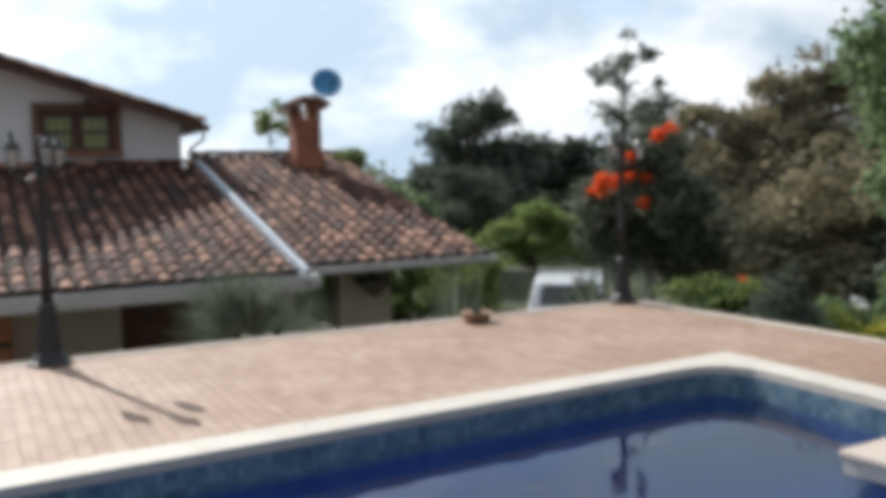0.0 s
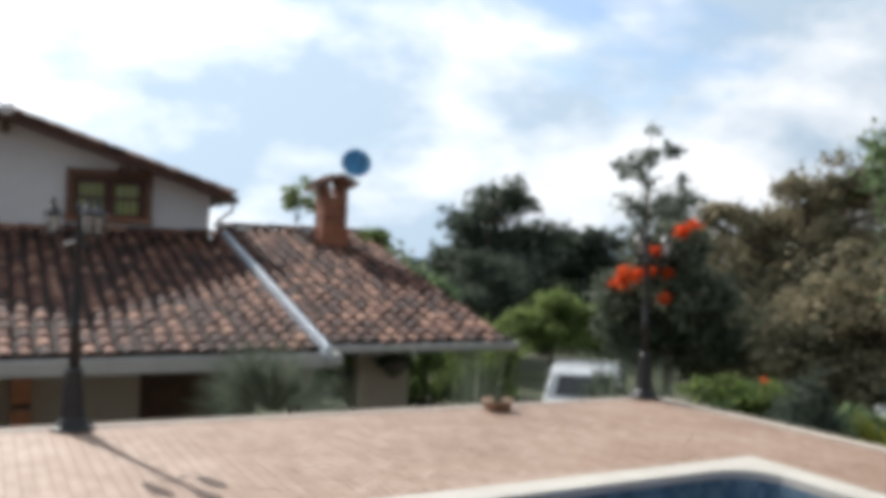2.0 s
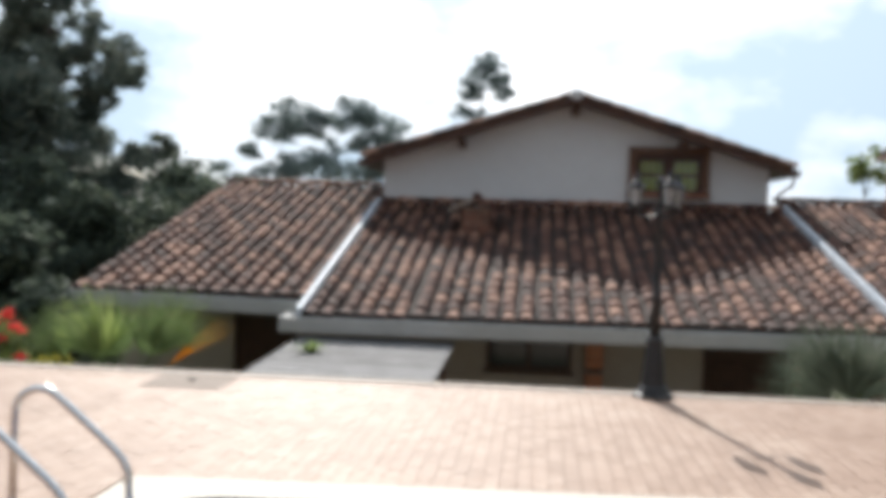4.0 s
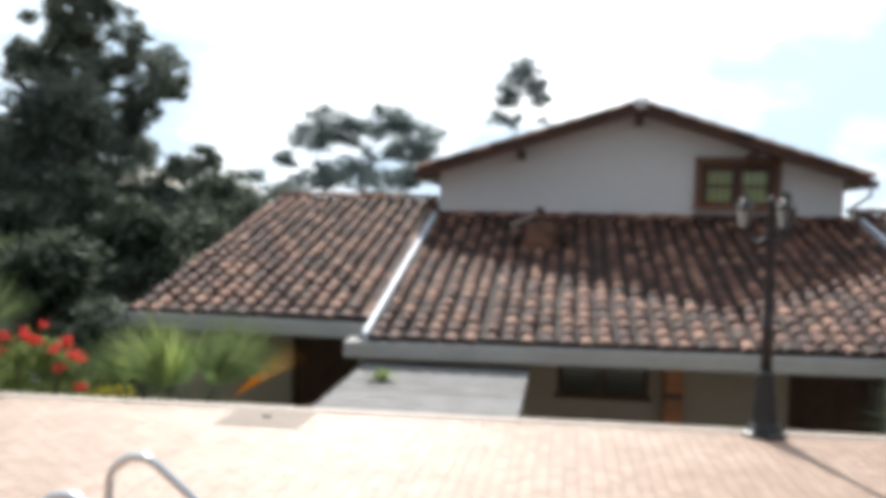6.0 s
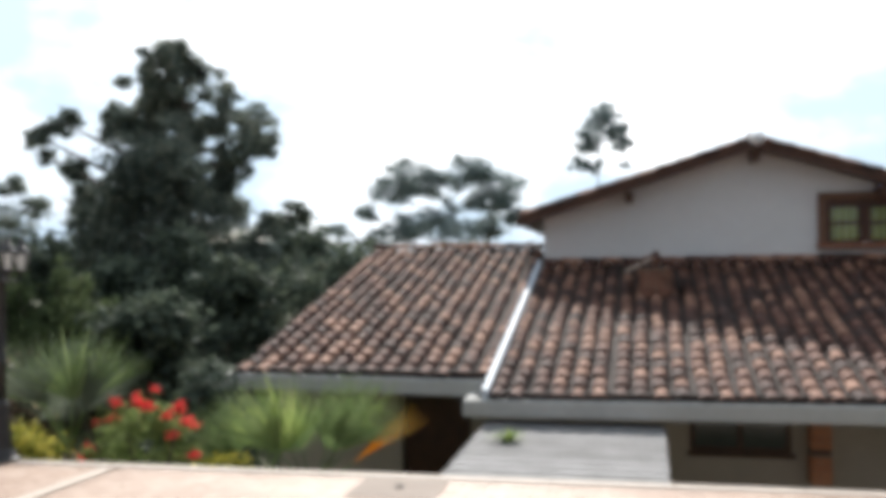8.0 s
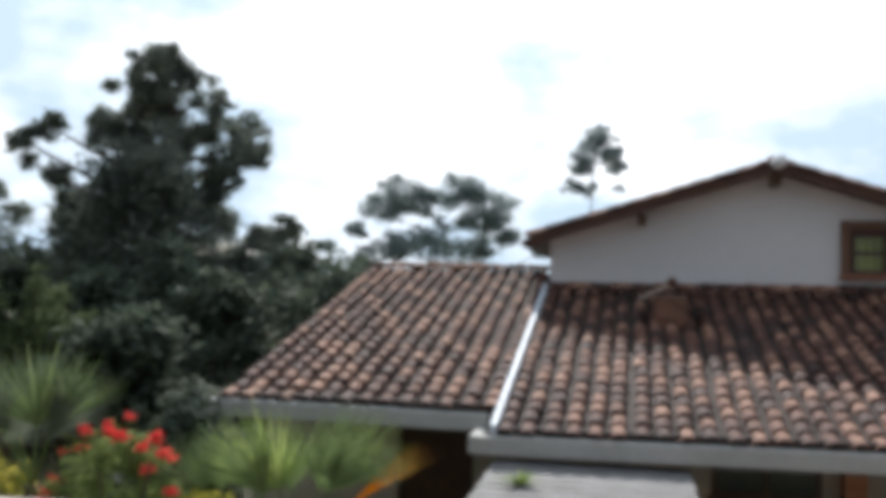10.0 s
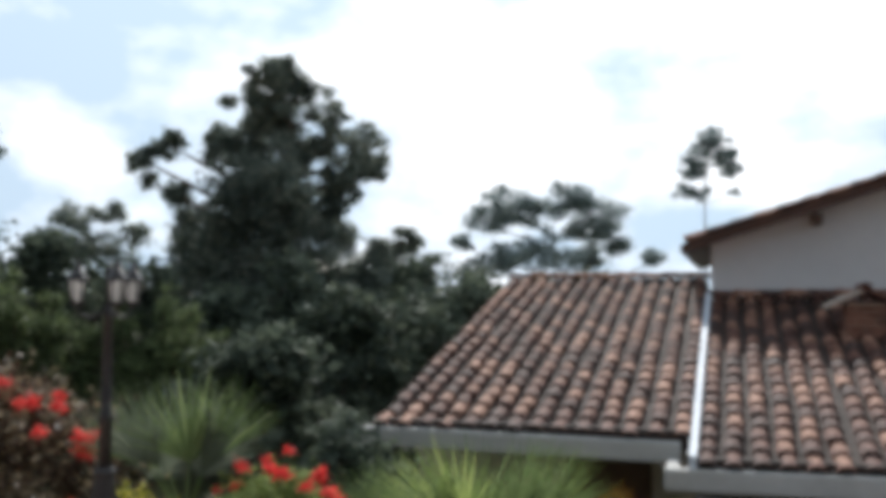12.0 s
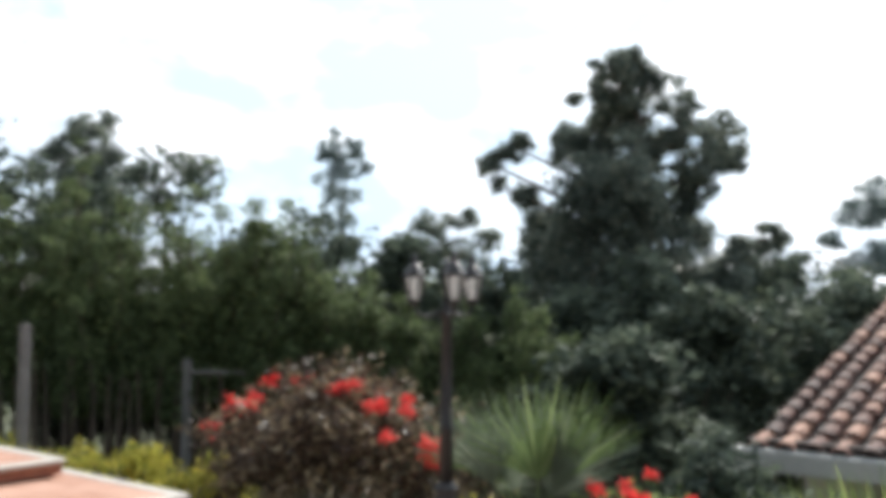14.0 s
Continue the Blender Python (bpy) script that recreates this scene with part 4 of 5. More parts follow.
# ---- pool ladder ----
def ladder():
    t = thing("pool_ladder", "polished steel pool ladder handrails at the pool edge", "pool ladder", (-2.71, 3.31, 0.0))
    for y in (-0.31, 0.31):
        pts = [(-0.53, y, -0.02), (-0.53, y, 0.47)]
        for k in range(1, 8):
            a = radians(180 - 18 * k)
            pts.append((-0.39 + 0.14 * math.cos(a), y, 0.50 + 0.155 * math.sin(a)))
        pts += [(-0.22, y, 0.555), (0.0, y, 0.37), (0.05, y, 0.315), (0.08, y, 0.25), (0.09, y, 0.1), (0.09, y, -1.1)]
        part("handrail", tube(pts, 0.021, 10), STEEL, t, smooth=True)
        part("flange", lathe([(0.05, 0.0), (0.05, 0.012), (0.03, 0.03)], 14, at=(-0.53, y, 0.0)), STEEL, t)
    for z in (-0.2, -0.5, -0.8):
        part("tread", box(0.05, 0.13, -0.30, 0.30, z, z + 0.03, 0.005), STEEL, t)


ladder()


# ---- small terrace pieces ----
def cover():
    t = thing("inspection_cover", "square grey access slab set in the terrace paving", "access cover", (-3.78, 7.55, 0.0), 1.5)
    part("plate", box(-0.36, 0.36, -0.36, 0.36, -0.02, 0.007, 0.002), COVER, t)
    part("pull_ring", tube([(0.04 * math.cos(a / 8 * 6.283), 0.04 * math.sin(a / 8 * 6.283), 0.012) for a in range(9)], 0.006, 5), IRON, t)


cover()


def stone_slab():
    t = thing("pool_slab", "cream stone slab reaching out over the pool water", "stone slab", (4.10, 2.44, 0.0), 4.0)
    part("slab_top", box(0.0, 1.5, -1.2, 0.0, 0.0, 0.05, 0.012), EDGE_STONE, t)
    part("slab_edge", box(0.02, 1.48, -1.18, -0.02, -0.08, -0.001), COPING, t)
    part("bracket", box(0.9, 1.3, -0.9, -0.3, -0.5, -0.081), COPING, t)


stone_slab()


def raised_step():
    """Two tiled levels with white stone nosings, the upper one farther along."""
    for label, x0, x1, y0, y1, z in (
            ("upper terracotta-tiled step with white stone nosing", -14.8, -12.0, 6.85, 7.66, 0.32),
            ("lower terracotta-tiled step with white stone nosing", -14.8, -10.4, 5.2, 7.86, 0.16)):
        t = thing("raised_platform", label, "platform", (0, 0, 0), 0)
        part("core", box(x0 + 0.03, x1 - 0.03, y0, y1 - 0.03, 0.0 if z < 0.2 else 0.18, z - 0.045), BRICK, t, "red brick riser")
        part("nosing", box(x0, x1, y1 - 0.12, y1, z - 0.044, z, 0.012), COPING, t, "white stone nosing")
        part("nosing", box(x1 - 0.12, x1, y0, y1 - 0.121, z - 0.044, z, 0.012), COPING, t)
        if z > 0.2:
            part("nosing", box(x0, x1 - 0.121, y0, y0 + 0.10, z - 0.044, z, 0.012), COPING, t)
        lo = y0 + (0.105 if z > 0.2 else 0.0)
        nx, ny = int((x1 - x0 - 0.13) / 0.33), max(1, round((y1 - 0.125 - lo) / 0.33))
        dy = (y1 - 0.125 - lo) / ny
        for i in range(nx):
            for j in range(ny):
                a, b = x1 - 0.125 - (i + 1) * 0.33, lo + j * dy
                part("floor_tile", box(a + 0.004, a + 0.326, b + 0.004, b + dy - 0.004, z - 0.044, z - 0.006), PAVER_RED, t)


PAVER_RED = material("red_floor_tile", [(0.33, 0.16, 0.10), (0.43, 0.245, 0.17)], 3.0, 0.7, bump=0.2, spread=0.3)
raised_step()


def pot(x, y, z):
    t = thing("plant_pot", "low terracotta pot at the terrace edge", "plant pot", (x, y, z))
    part("bowl", lathe([(0.07, 0.0), (0.14, 0.02), (0.17, 0.09), (0.185, 0.10), (0.18, 0.115), (0.15, 0.11), (0.12, 0.09)], 16), TERRACOTTA, t, smooth=True)
    part("soil", lathe([(0.13, 0.085), (0.11, 0.10)], 12), SOIL, t)
    bm = bmesh.new()
    rng = random.Random(8)
    for k in range(9):
        a = k * 0.7
        h = rng.uniform(0.2, 0.62) if k < 3 else 0.12
        tube([(0.03 * math.cos(a), 0.03 * math.sin(a), 0.08), (0.05 * math.cos(a), 0.05 * math.sin(a), 0.1 + h * 0.6), (0.08 * math.cos(a), 0.08 * math.sin(a), 0.1 + h)], [0.008, 0.006, 0.002], 4, bm)
    part("branch_frame", bm, PALE_PALM, t, "thin pale stems")


pot(4.84, 7.86, 0.0)


# ---- palms and spiky plants ----
def fan_palm(name, label, x, y, base, fronds, stalk, petiole, blade, mat, seed, yellow=0, lift=(30, 88), other=None, face=-90):
    """A fan palm: short stem, stalks, and pleated fans whose segments part towards the tips. face: the way the fans mostly turn."""
    t = thing(name, label, "palm", (x, y, base))
    rng = random.Random(seed)
    part("stem", lathe([(0.10, 0.0), (0.085, stalk * 0.5), (0.07, stalk)], 8), BARK, t)
    for k in range(fronds):
        lean = radians(90 - rng.uniform(*lift)) * (1 if k % 2 else -1)
        if k == 0:
            lean *= 0.2
        if k < yellow:
            lean = radians(50)
        out = radians(face + rng.uniform(-50, 50))
        n = Vector((math.cos(out), math.sin(out), rng.uniform(-0.25, 0.45))).normalized()
        across = Vector((-math.sin(radians(face)), math.cos(radians(face)), 0))
        d = (Vector((0, 0, 1)) * math.cos(lean) + across * math.sin(lean) + n * rng.uniform(-0.35, 0.35)).normalized()
        side = d.cross(n).normalized()
        n = side.cross(d)
        root = Vector((0, 0, stalk))
        hub = root + d * petiole * rng.uniform(0.75, 1.1)
        verts, faces = [], []
        m, half = 20, radians(rng.uniform(40, 64))
        if k < yellow:
            half = radians(9)
        for i in range(m):
            a = -half + 2 * half * (i + 0.5) / m
            ax = d * math.cos(a) + side * math.sin(a)
            ln = blade * (0.70 + 0.30 * math.cos(a)) * rng.uniform(0.92, 1.05)
            split = rng.uniform(0.30, 0.44)
            cross = ax.cross(n).normalized() * ln * split * math.tan(half / m) * 0.98
            mid = hub + ax * ln * split
            tip = hub + ax * ln + Vector((0, 0, -0.10 * ln * (0.4 + abs(math.sin(a))))) + n * ln * rng.uniform(-0.05, 0.05)
            fold = n * ln * 0.012
            o = len(verts)
            verts += [hub, mid - cross, mid + fold, mid + cross, tip]
            faces += [(o, o + 1, o + 2), (o, o + 2, o + 3), (o + 1, o + 4, o + 2), (o + 2, o + 4, o + 3)]
        mt = YELLOW_FROND if k < yellow else (other if other and k % 3 == 0 else mat)
        f = quick_mesh("frond", [tuple(v) for v in verts], faces, mt, t, "yellowing frond" if k < yellow else "")
        part("frond_stalk", tube([root, root.lerp(hub, 0.6) + Vector((0, 0, 0.02)), hub], [0.014, 0.010, 0.007], 5), PALM_LEAF, f)
    return t


def spiky_plant(name, label, x, y, base, blades, height, mat, seed, spread=0.6, yellow=0):
    t = thing(name, label, "plant", (x, y, base))
    rng = random.Random(seed)
    verts, faces = [], []
    yv, yf = [], []
    for k in range(blades):
        az = rng.uniform(0, 6.283)
        out = rng.uniform(0.1, 1.0) * spread
        h = height * rng.uniform(0.6, 1.0) * (1 - 0.25 * out)
        dx, dy = math.cos(az), math.sin(az)
        w = rng.uniform(0.012, 0.024)
        V, Fc = (yv, yf) if k < yellow else (verts, faces)
        o = len(V)
        for f in (0, 0.35, 0.7, 1.0):
            r = out * height * f ** 1.5
            z = h * (f - 0.18 * f * f * out)
            ww = w * (1 - f * f) + 0.001
            V += [(dx * r - dy * ww, dy * r + dx * ww, z), (dx * r + dy * ww, dy * r - dx * ww, z)]
        for i in range(3):
            Fc.append((o + 2 * i, o + 2 * i + 1, o + 2 * i + 3, o + 2 * i + 2))
    quick_mesh("leaf_tuft", verts, faces, mat, t)
    if yv:
        quick_mesh("yellow_tuft", yv, yf, YELLOW_FROND, t, "yellow dry blades")
    return t


fan_palm("fan_palm", "grey-green fan palm with one bright new frond", -7.92, 9.3, -1.4, 7, 1.20, 0.60, 0.92, PALE_PALM, 5, lift=(62, 88), other=PALM_LEAF, face=-65)
fan_palm("fan_palm", "pale grey-green fan palm near the terrace", -9.3, 10.4, -1.0, 7, 0.55, 0.55, 0.75, PALE_PALM, 6, face=-65)
fan_palm("fan_palm", "bright green fan palm with one yellowing frond", -5.1, 9.15, -2.0, 8, 1.50, 0.55, 0.90, PALM_LEAF, 3, yellow=1, lift=(52, 88), other=FRESH_FROND, face=-75)
fan_palm("fan_palm", "grey-green fan palm in front of the eaves", 2.8, 9.45, -2.0, 9, 1.45, 0.50, 0.90, PALE_PALM, 9, lift=(45, 88), face=-110)
spiky_plant("agave", "pale green upright spiky plant", 5.15, 8.95, -1.6, 130, 2.45, PALE_PALM, 12, 0.22)
spiky_plant("agave", "pale green spiky plant by the corner lamp post", 8.05, 9.1, -1.4, 130, 1.85, PALE_PALM, 14, 0.4)
spiky_plant("agave", "dense grey-green spiky plant in front of the drive", 7.75, 9.75, -1.6, 200, 2.25, PALE_PALM, 15, 0.4)
fan_palm("fan_palm", "low green fan palm below the terrace", -5.85, 9.6, -2.0, 7, 1.45, 0.45, 0.75, PALM_LEAF, 33, lift=(40, 85), face=-75)


spiky_plant("weed", "small green weeds growing on the canopy boards", -3.25, 10.0, -0.05, 50, 0.20, FRESH_FROND, 18, 1.6)


# ---- flowering bushes, hedges ----
def bush(name, label, x, y, base, size, mat, count, leaf, seed, flower=None, flowers=0, fsize=0.08, category="bush", top_only=0.25, patches=0, head=0.05):
    """A rounded shrub: stems, leaves and flower heads. size: half width, half depth, height."""
    t = thing(name, label, category, (x, y, base))
    rng = np.random.default_rng(seed)
    a, b, h = size
    bm = bmesh.new()
    for k in range(7):
        q = rng.normal(size=2) * 0.45
        tube([(q[0] * a * 0.15, q[1] * b * 0.15, 0), (q[0] * a * 0.6, q[1] * b * 0.6, h * 0.5), (q[0] * a, q[1] * b, h * 0.8)], [0.03, 0.02, 0.008], 5, bm)
    part("branch_frame", bm, BARK, t)
    n = 16
    cl = []
    for k in range(n):
        az, el = rng.random() * 6.283, math.asin(rng.random() ** 0.8)
        r = 0.25 + 0.12 * rng.random()
        cl.append((0.72 * a * math.cos(az) * math.cos(el), 0.72 * b * math.sin(az) * math.cos(el), h * (0.22 + 0.6 * math.sin(el)), r * min(a, h)))
    cl.append((0, 0, h * 0.45, 0.55 * min(a, h)))
    leaves("foliage", cl, count, leaf, mat, t, rng, shell=0.35)
    if flower:
        fc = []
        for k in range(patches or 10):
            phi = math.asin(top_only) + (math.pi - 2 * math.asin(top_only)) * rng.random()
            fc.append((0.95 * a * math.cos(phi), b * rng.uniform(-0.75, 0.3) * math.sin(phi), h * (0.30 + 0.70 * math.sin(phi) - 0.10 * rng.random()), head * (0.6 + 0.8 * rng.random())))
        leaves("blossom", fc, flowers, fsize, flower, t, rng, "clusters of bright flowers", shell=0.1, slim=0.9)["kind"] = "stuff"
    return t


bush("flowering_bush", "rounded bush with red flower clusters and grey-brown leaves", -10.7, 9.8, -0.75, (1.95, 0.95, 1.78), GREY_LEAF, 13000, 0.085, 21, RED_FLOWER, 1700, 0.05, patches=28, top_only=0.5, head=0.075)
bush("flowering_bush", "bush with red flowers above yellow leaves", -7.0, 9.3, -1.3, (0.85, 0.6, 1.85), FEATHER_LEAF, 5200, 0.06, 22, RED_FLOWER, 1100, 0.04, patches=26, top_only=0.40, head=0.05)
bush("leafy_shrub", "dark glossy shrub beside the wing roof", -6.9, 10.6, -1.6, (0.9, 0.7, 2.4), DARK_LEAF, 4500, 0.13, 23)
bush("flowering_bush", "low yellow-green bush with a few red flowers", -8.6, 9.1, -0.9, (0.9, 0.5, 1.0), YELLOW_LEAF, 2600, 0.08, 24, RED_FLOWER, 120, 0.06, patches=4)
bush("leafy_shrub", "low green shrubs below the terrace edge", -6.0, 8.95, -1.6, (0.7, 0.4, 1.75), YELLOW_LEAF, 2200, 0.08, 25)
for k, (x, y) in enumerate(((-12.4, 9.55), (-13.4, 9.35), (-14.4, 9.1), (-15.4, 8.9), (-11.9, 8.75))):
    bush("yellow_hedge", "low hedge of yellow-green leaves", x, y, -0.85, (0.75, 0.5, 0.92), YELLOW_LEAF, 2200, 0.07, 40 + k, category="hedge")


def hedge(label, x0, x1, y0, y1, base, top, mat, count, leaf, seed, turn=0.0):
    cx, cy = (x0 + x1) / 2, (y0 + y1) / 2
    t = thing("clipped_hedge", label, "hedge", (cx, cy, base), turn)
    rng = np.random.default_rng(seed)
    a, b, h = (x1 - x0) / 2, (y1 - y0) / 2, top - base
    r = min(b, h / 2) * 0.75
    cl = []
    for k in range(max(5, int(a / r * 4))):
        cl.append((rng.uniform(-a + r, a - r) if a > r else 0, rng.uniform(-b + r, b - r) if b > r else 0, h - r * rng.uniform(0.9, 1.1) if k % 3 else h * 0.45, r))
    bm = bmesh.new()
    for k in range(9):
        x = -a + 2 * a * (k + 0.5) / 9
        tube([(x, 0, 0), (x + 0.05, 0.03, h * 0.7)], [0.02, 0.01], 5, bm)
    part("branch_frame", bm, BARK, t)
    leaves("foliage", cl, count, leaf, mat, t, rng, shell=0.3)
    return t


hedge("clipped yellow-green hedge beyond the terrace", 8.9, 10.6, 9.0, 9.7, -1.0, 0.02, FEATHER_LEAF, 3600, 0.09, 60, -40)
hedge("low clipped yellow-green hedge along the path", 7.5, 11.1, 4.9, 5.55, -0.9, -0.06, YELLOW_LEAF, 5200, 0.06, 61, -70)
bush("leafy_shrub", "round green shrub at the foot of a tree", 11.5, 5.2, -0.9, (0.9, 0.8, 1.15), FRESH_LEAF, 3200, 0.09, 69)
bush("leafy_shrub", "round green garden shrub", 12.2, 7.6, -0.9, (0.9, 0.8, 1.05), FRESH_LEAF, 3400, 0.10, 67)
bush("leafy_shrub", "round green garden shrub", 12.0, 5.9, -0.9, (0.9, 0.8, 1.15), FRESH_LEAF, 3400, 0.10, 68)
bush("leafy_shrub", "round green garden shrub", 13.7, 8.3, -0.9, (1.0, 0.9, 1.1), FRESH_LEAF, 3600, 0.10, 63)
bush("flowering_bush", "small bush with white and pink flowers", 10.16, 7.5, -0.9, (0.45, 0.45, 0.85), FRESH_LEAF, 1500, 0.08, 64, WHITE_FLOWER, 90, 0.05, patches=8)
bush("flowering_bush", "garden bush with orange flowers", 9.8, 9.3, -1.0, (0.5, 0.5, 1.15), FRESH_LEAF, 1200, 0.08, 65, ORANGE_FLOWER, 40, 0.05, patches=3)


def topiary(x, y, base, h, r):
    t = thing("conical_topiary", "dark green conical conifer beside the terrace", "topiary", (x, y, base))
    rng = np.random.default_rng(66)
    part("trunk", tube([(0, 0, 0), (0, 0, h * 0.8)], [0.05, 0.02], 6), BARK, t)
    cl = []
    for k in range(26):
        f = k / 26
        a = k * 2.4
        q = r * (1 - f) * 0.7
        cl.append((q * math.cos(a), q * math.sin(a), 0.1 + h * 0.88 * f, r * (0.42 - 0.3 * f)))
    leaves("foliage", cl, 9000, 0.06, DARK_LEAF, t, rng, shell=0.3)


topiary(8.62, 7.05, -0.95, 1.50, 0.80)


# ---- trees ----
BIG = (-14.7, 24.7, 26, [(-0.3, 8.1, 0.53), (-0.6, 7.6, 0.64), (0.2, 7.6, 0.64), (0.8, 7.0, 0.53), (-1.1, 7.0, 0.64), (-0.3, 6.6, 0.9), (-1.7, 6.1, 0.66), (-0.8, 5.6, 1.06), (0.5, 6.0, 0.64), (1.5, 6.3, 0.64), (2.1, 6.0, 0.55), (2.3, 5.5, 0.52), (1.5, 5.3, 0.58), (1.3, 4.8, 0.53), (-1.3, 4.5, 1.06), (-0.2, 4.6, 1.17), (0.9, 4.1, 0.64), (-2.3, 3.7, 0.85), (-1.2, 3.2, 1.38), (0.3, 3.2, 1.27), (-2.6, 3.1, 0.69), (1.3, 3.4, 0.64), (-1.9, 1.8, 1.48), (-0.1, 1.5, 1.7), (1.4, 1.7, 1.06), (-3.2, 6.0, 0.42), (-3.9, 5.6, 0.36), (-3.6, 5.0, 0.33), (-2.9, 4.6, 0.33), (3.1, 3.5, 0.39), (2.5, 3.1, 0.39), (2.0, 2.6, 0.65)])
B = (-16.0, 67.1, 11, [(-2.6, 9.1, 1.76), (-4.0, 8.0, 1.76), (-1.0, 8.4, 1.53), (1.9, 9.1, 1.64), (3.6, 8.3, 1.76), (4.9, 7.0, 1.43), (2.5, 7.2, 1.53), (-2.6, 5.4, 1.53), (-0.2, 5.1, 2.07), (3.1, 5.4, 1.53), (-6.3, 6.4, 0.99), (-7.5, 4.8, 0.83), (-4.9, 3.9, 1.2), (-3.7, 4.8, 1.09), (5.5, 5.9, 0.98), (7.7, 5.0, 0.89)])
THIN = (-5.2, 69.2, 1, [(0.7, 13.9, 0.65), (0.5, 12.9, 1.04), (-0.5, 12.0, 1.04), (1.3, 12.0, 0.94), (-0.9, 11.2, 0.76), (1.6, 11.2, 0.63), (-1.5, 9.9, 0.75), (-0.1, 9.4, 0.68), (1.9, 9.6, 0.4), (1.0, 10.4, 0.34)])
TRIO = (-42.7, 42.4, 44, [(-0.3, 11.9, 0.68), (-0.8, 10.9, 0.72), (0.6, 11.2, 0.77), (-1.2, 9.4, 0.68), (-0.1, 9.9, 0.85), (1.1, 10.0, 0.58), (-0.4, 8.4, 0.76), (0.6, 8.6, 0.58), (-0.8, 6.8, 0.68), (0.3, 6.8, 0.68), (-0.2, 5.6, 0.76)])
CORNER = (-27.5, 19.5, 55, [(-1.7, 7.2, 0.41), (-2.2, 6.8, 0.48), (-2.8, 6.3, 0.55), (-1.2, 5.9, 0.48), (-1.9, 6.1, 0.65), (-2.5, 5.6, 0.65), (-0.8, 5.6, 0.38), (-0.4, 5.0, 0.31), (-3.5, 5.7, 0.52), (-1.5, 4.8, 0.85), (-2.9, 4.4, 0.85)])
LT = (-25.2, 30.4, 38, [(-0.7, 4.8, 0.83), (0.4, 5.1, 0.55), (-1.2, 4.3, 0.5), (0.0, 4.0, 0.72), (1.4, 4.4, 0.5), (0.8, 3.6, 0.83), (-0.9, 3.5, 0.66)])
FARL = (-35.4, 88.8, 21, [(0.0, 4.5, 2.0), (-2.2, 3.4, 1.5), (2.2, 3.3, 1.5)])
TOWER = (14.6, 17.7, -38, [(0.1, 5.1, 0.23), (-0.5, 4.1, 0.34), (0.0, 4.3, 0.34), (0.6, 4.5, 0.23), (0.8, 3.8, 0.23), (0.0, 3.7, 0.34), (1.0, 3.3, 0.23), (-0.3, 3.1, 0.46), (0.4, 3.0, 0.23), (-0.7, 4.0, 0.23), (-0.1, 2.6, 0.34), (0.5, 2.3, 0.25), (-0.6, 2.5, 0.25), (0.9, 2.7, 0.2)])
DARKA = (16.1, 28.7, -29, [(0.3, 3.6, 0.9), (-0.7, 2.8, 0.9), (0.1, 2.1, 1.4), (1.1, 4.6, 0.2), (0.9, 3.9, 0.4), (-1.0, 1.4, 1.0), (0.6, 0.7, 1.4), (1.7, 3.6, 0.2), (-1.2, -0.1, 1.0)])
DARKB = (19.0, 29.3, -32, [(0.0, 2.4, 0.9), (-0.8, 1.8, 1.1), (0.9, 1.8, 1.0), (0.2, 0.7, 1.5), (1.7, 2.0, 0.9), (2.1, 1.1, 1.1), (1.7, 2.7, 0.3), (2.6, 2.4, 0.3)])
FEATHER = (12.2, 18.2, -33, [(0.1, 0.7, 0.5), (-0.5, 0.3, 0.5), (0.4, 0.3, 0.5), (1.0, 0.5, 0.3), (-1.0, 0.0, 0.3), (0.0, -0.1, 0.6), (0.8, -0.2, 0.4)])
TULIP = (11.9, 13.5, -40, [(-0.8, 1.1, 0.6), (-0.1, 1.7, 0.6), (0.2, 2.1, 0.5), (0.4, 1.1, 0.8), (-0.5, 0.3, 0.6), (0.2, -0.1, 0.9), (-1.1, 0.4, 0.4), (0.9, 0.3, 0.8)])
BROWN = (16.6, 14.5, -47, [(0.7, 3.8, 0.6), (-0.0, 3.3, 0.7), (-1.0, 2.8, 0.7), (-1.8, 2.6, 0.5), (-0.5, 1.9, 1.2), (1.0, 2.9, 1.0), (1.7, 3.7, 0.7), (0.6, 1.3, 1.5), (-1.2, 1.0, 1.2), (1.7, 1.6, 1.2), (-0.5, -0.3, 1.4), (1.1, -0.4, 1.4), (2.0, -0.6, 1.1), (-2.6, 2.1, 0.7), (-2.3, 1.1, 1.0), (2.6, 3.6, 0.8), (2.8, 2.4, 1.0), (-2.4, 0.1, 1.0)])
ROOFTREE = (5.6, 17.9, -17, [(-0.1, 2.8, 0.2), (0.2, 3.1, 0.1), (0.3, 2.7, 0.2)])
ROOFTREES = (7.1, 17.4, -22, [(0.1, 2.0, 0.2), (-0.1, 2.1, 0.1)])
GREEN = (10.4, 6.3, -55, [(-0.0, 3.5, 0.6), (0.3, 4.1, 0.6), (-0.5, 3.0, 0.6), (0.2, 2.8, 0.9), (-0.3, 2.3, 0.6), (-0.7, 2.5, 0.3), (0.2, 1.7, 0.6), (-0.1, 1.7, 0.4), (0.9, 3.3, 1.0), (0.9, 2.0, 0.9), (-0.3, 1.3, 0.5), (0.2, 1.1, 0.5)])
tree("eucalyptus_tree", "tall dark eucalyptus with a layered crown", BIG, -2.0, EUCALYPT, 90000, 0.15, 101, trunk=0.35, shell=0.3, fringe=4, tuft_of=75, tight=0.8)
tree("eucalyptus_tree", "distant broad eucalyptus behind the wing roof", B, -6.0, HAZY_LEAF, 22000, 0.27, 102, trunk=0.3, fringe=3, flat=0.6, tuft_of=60)
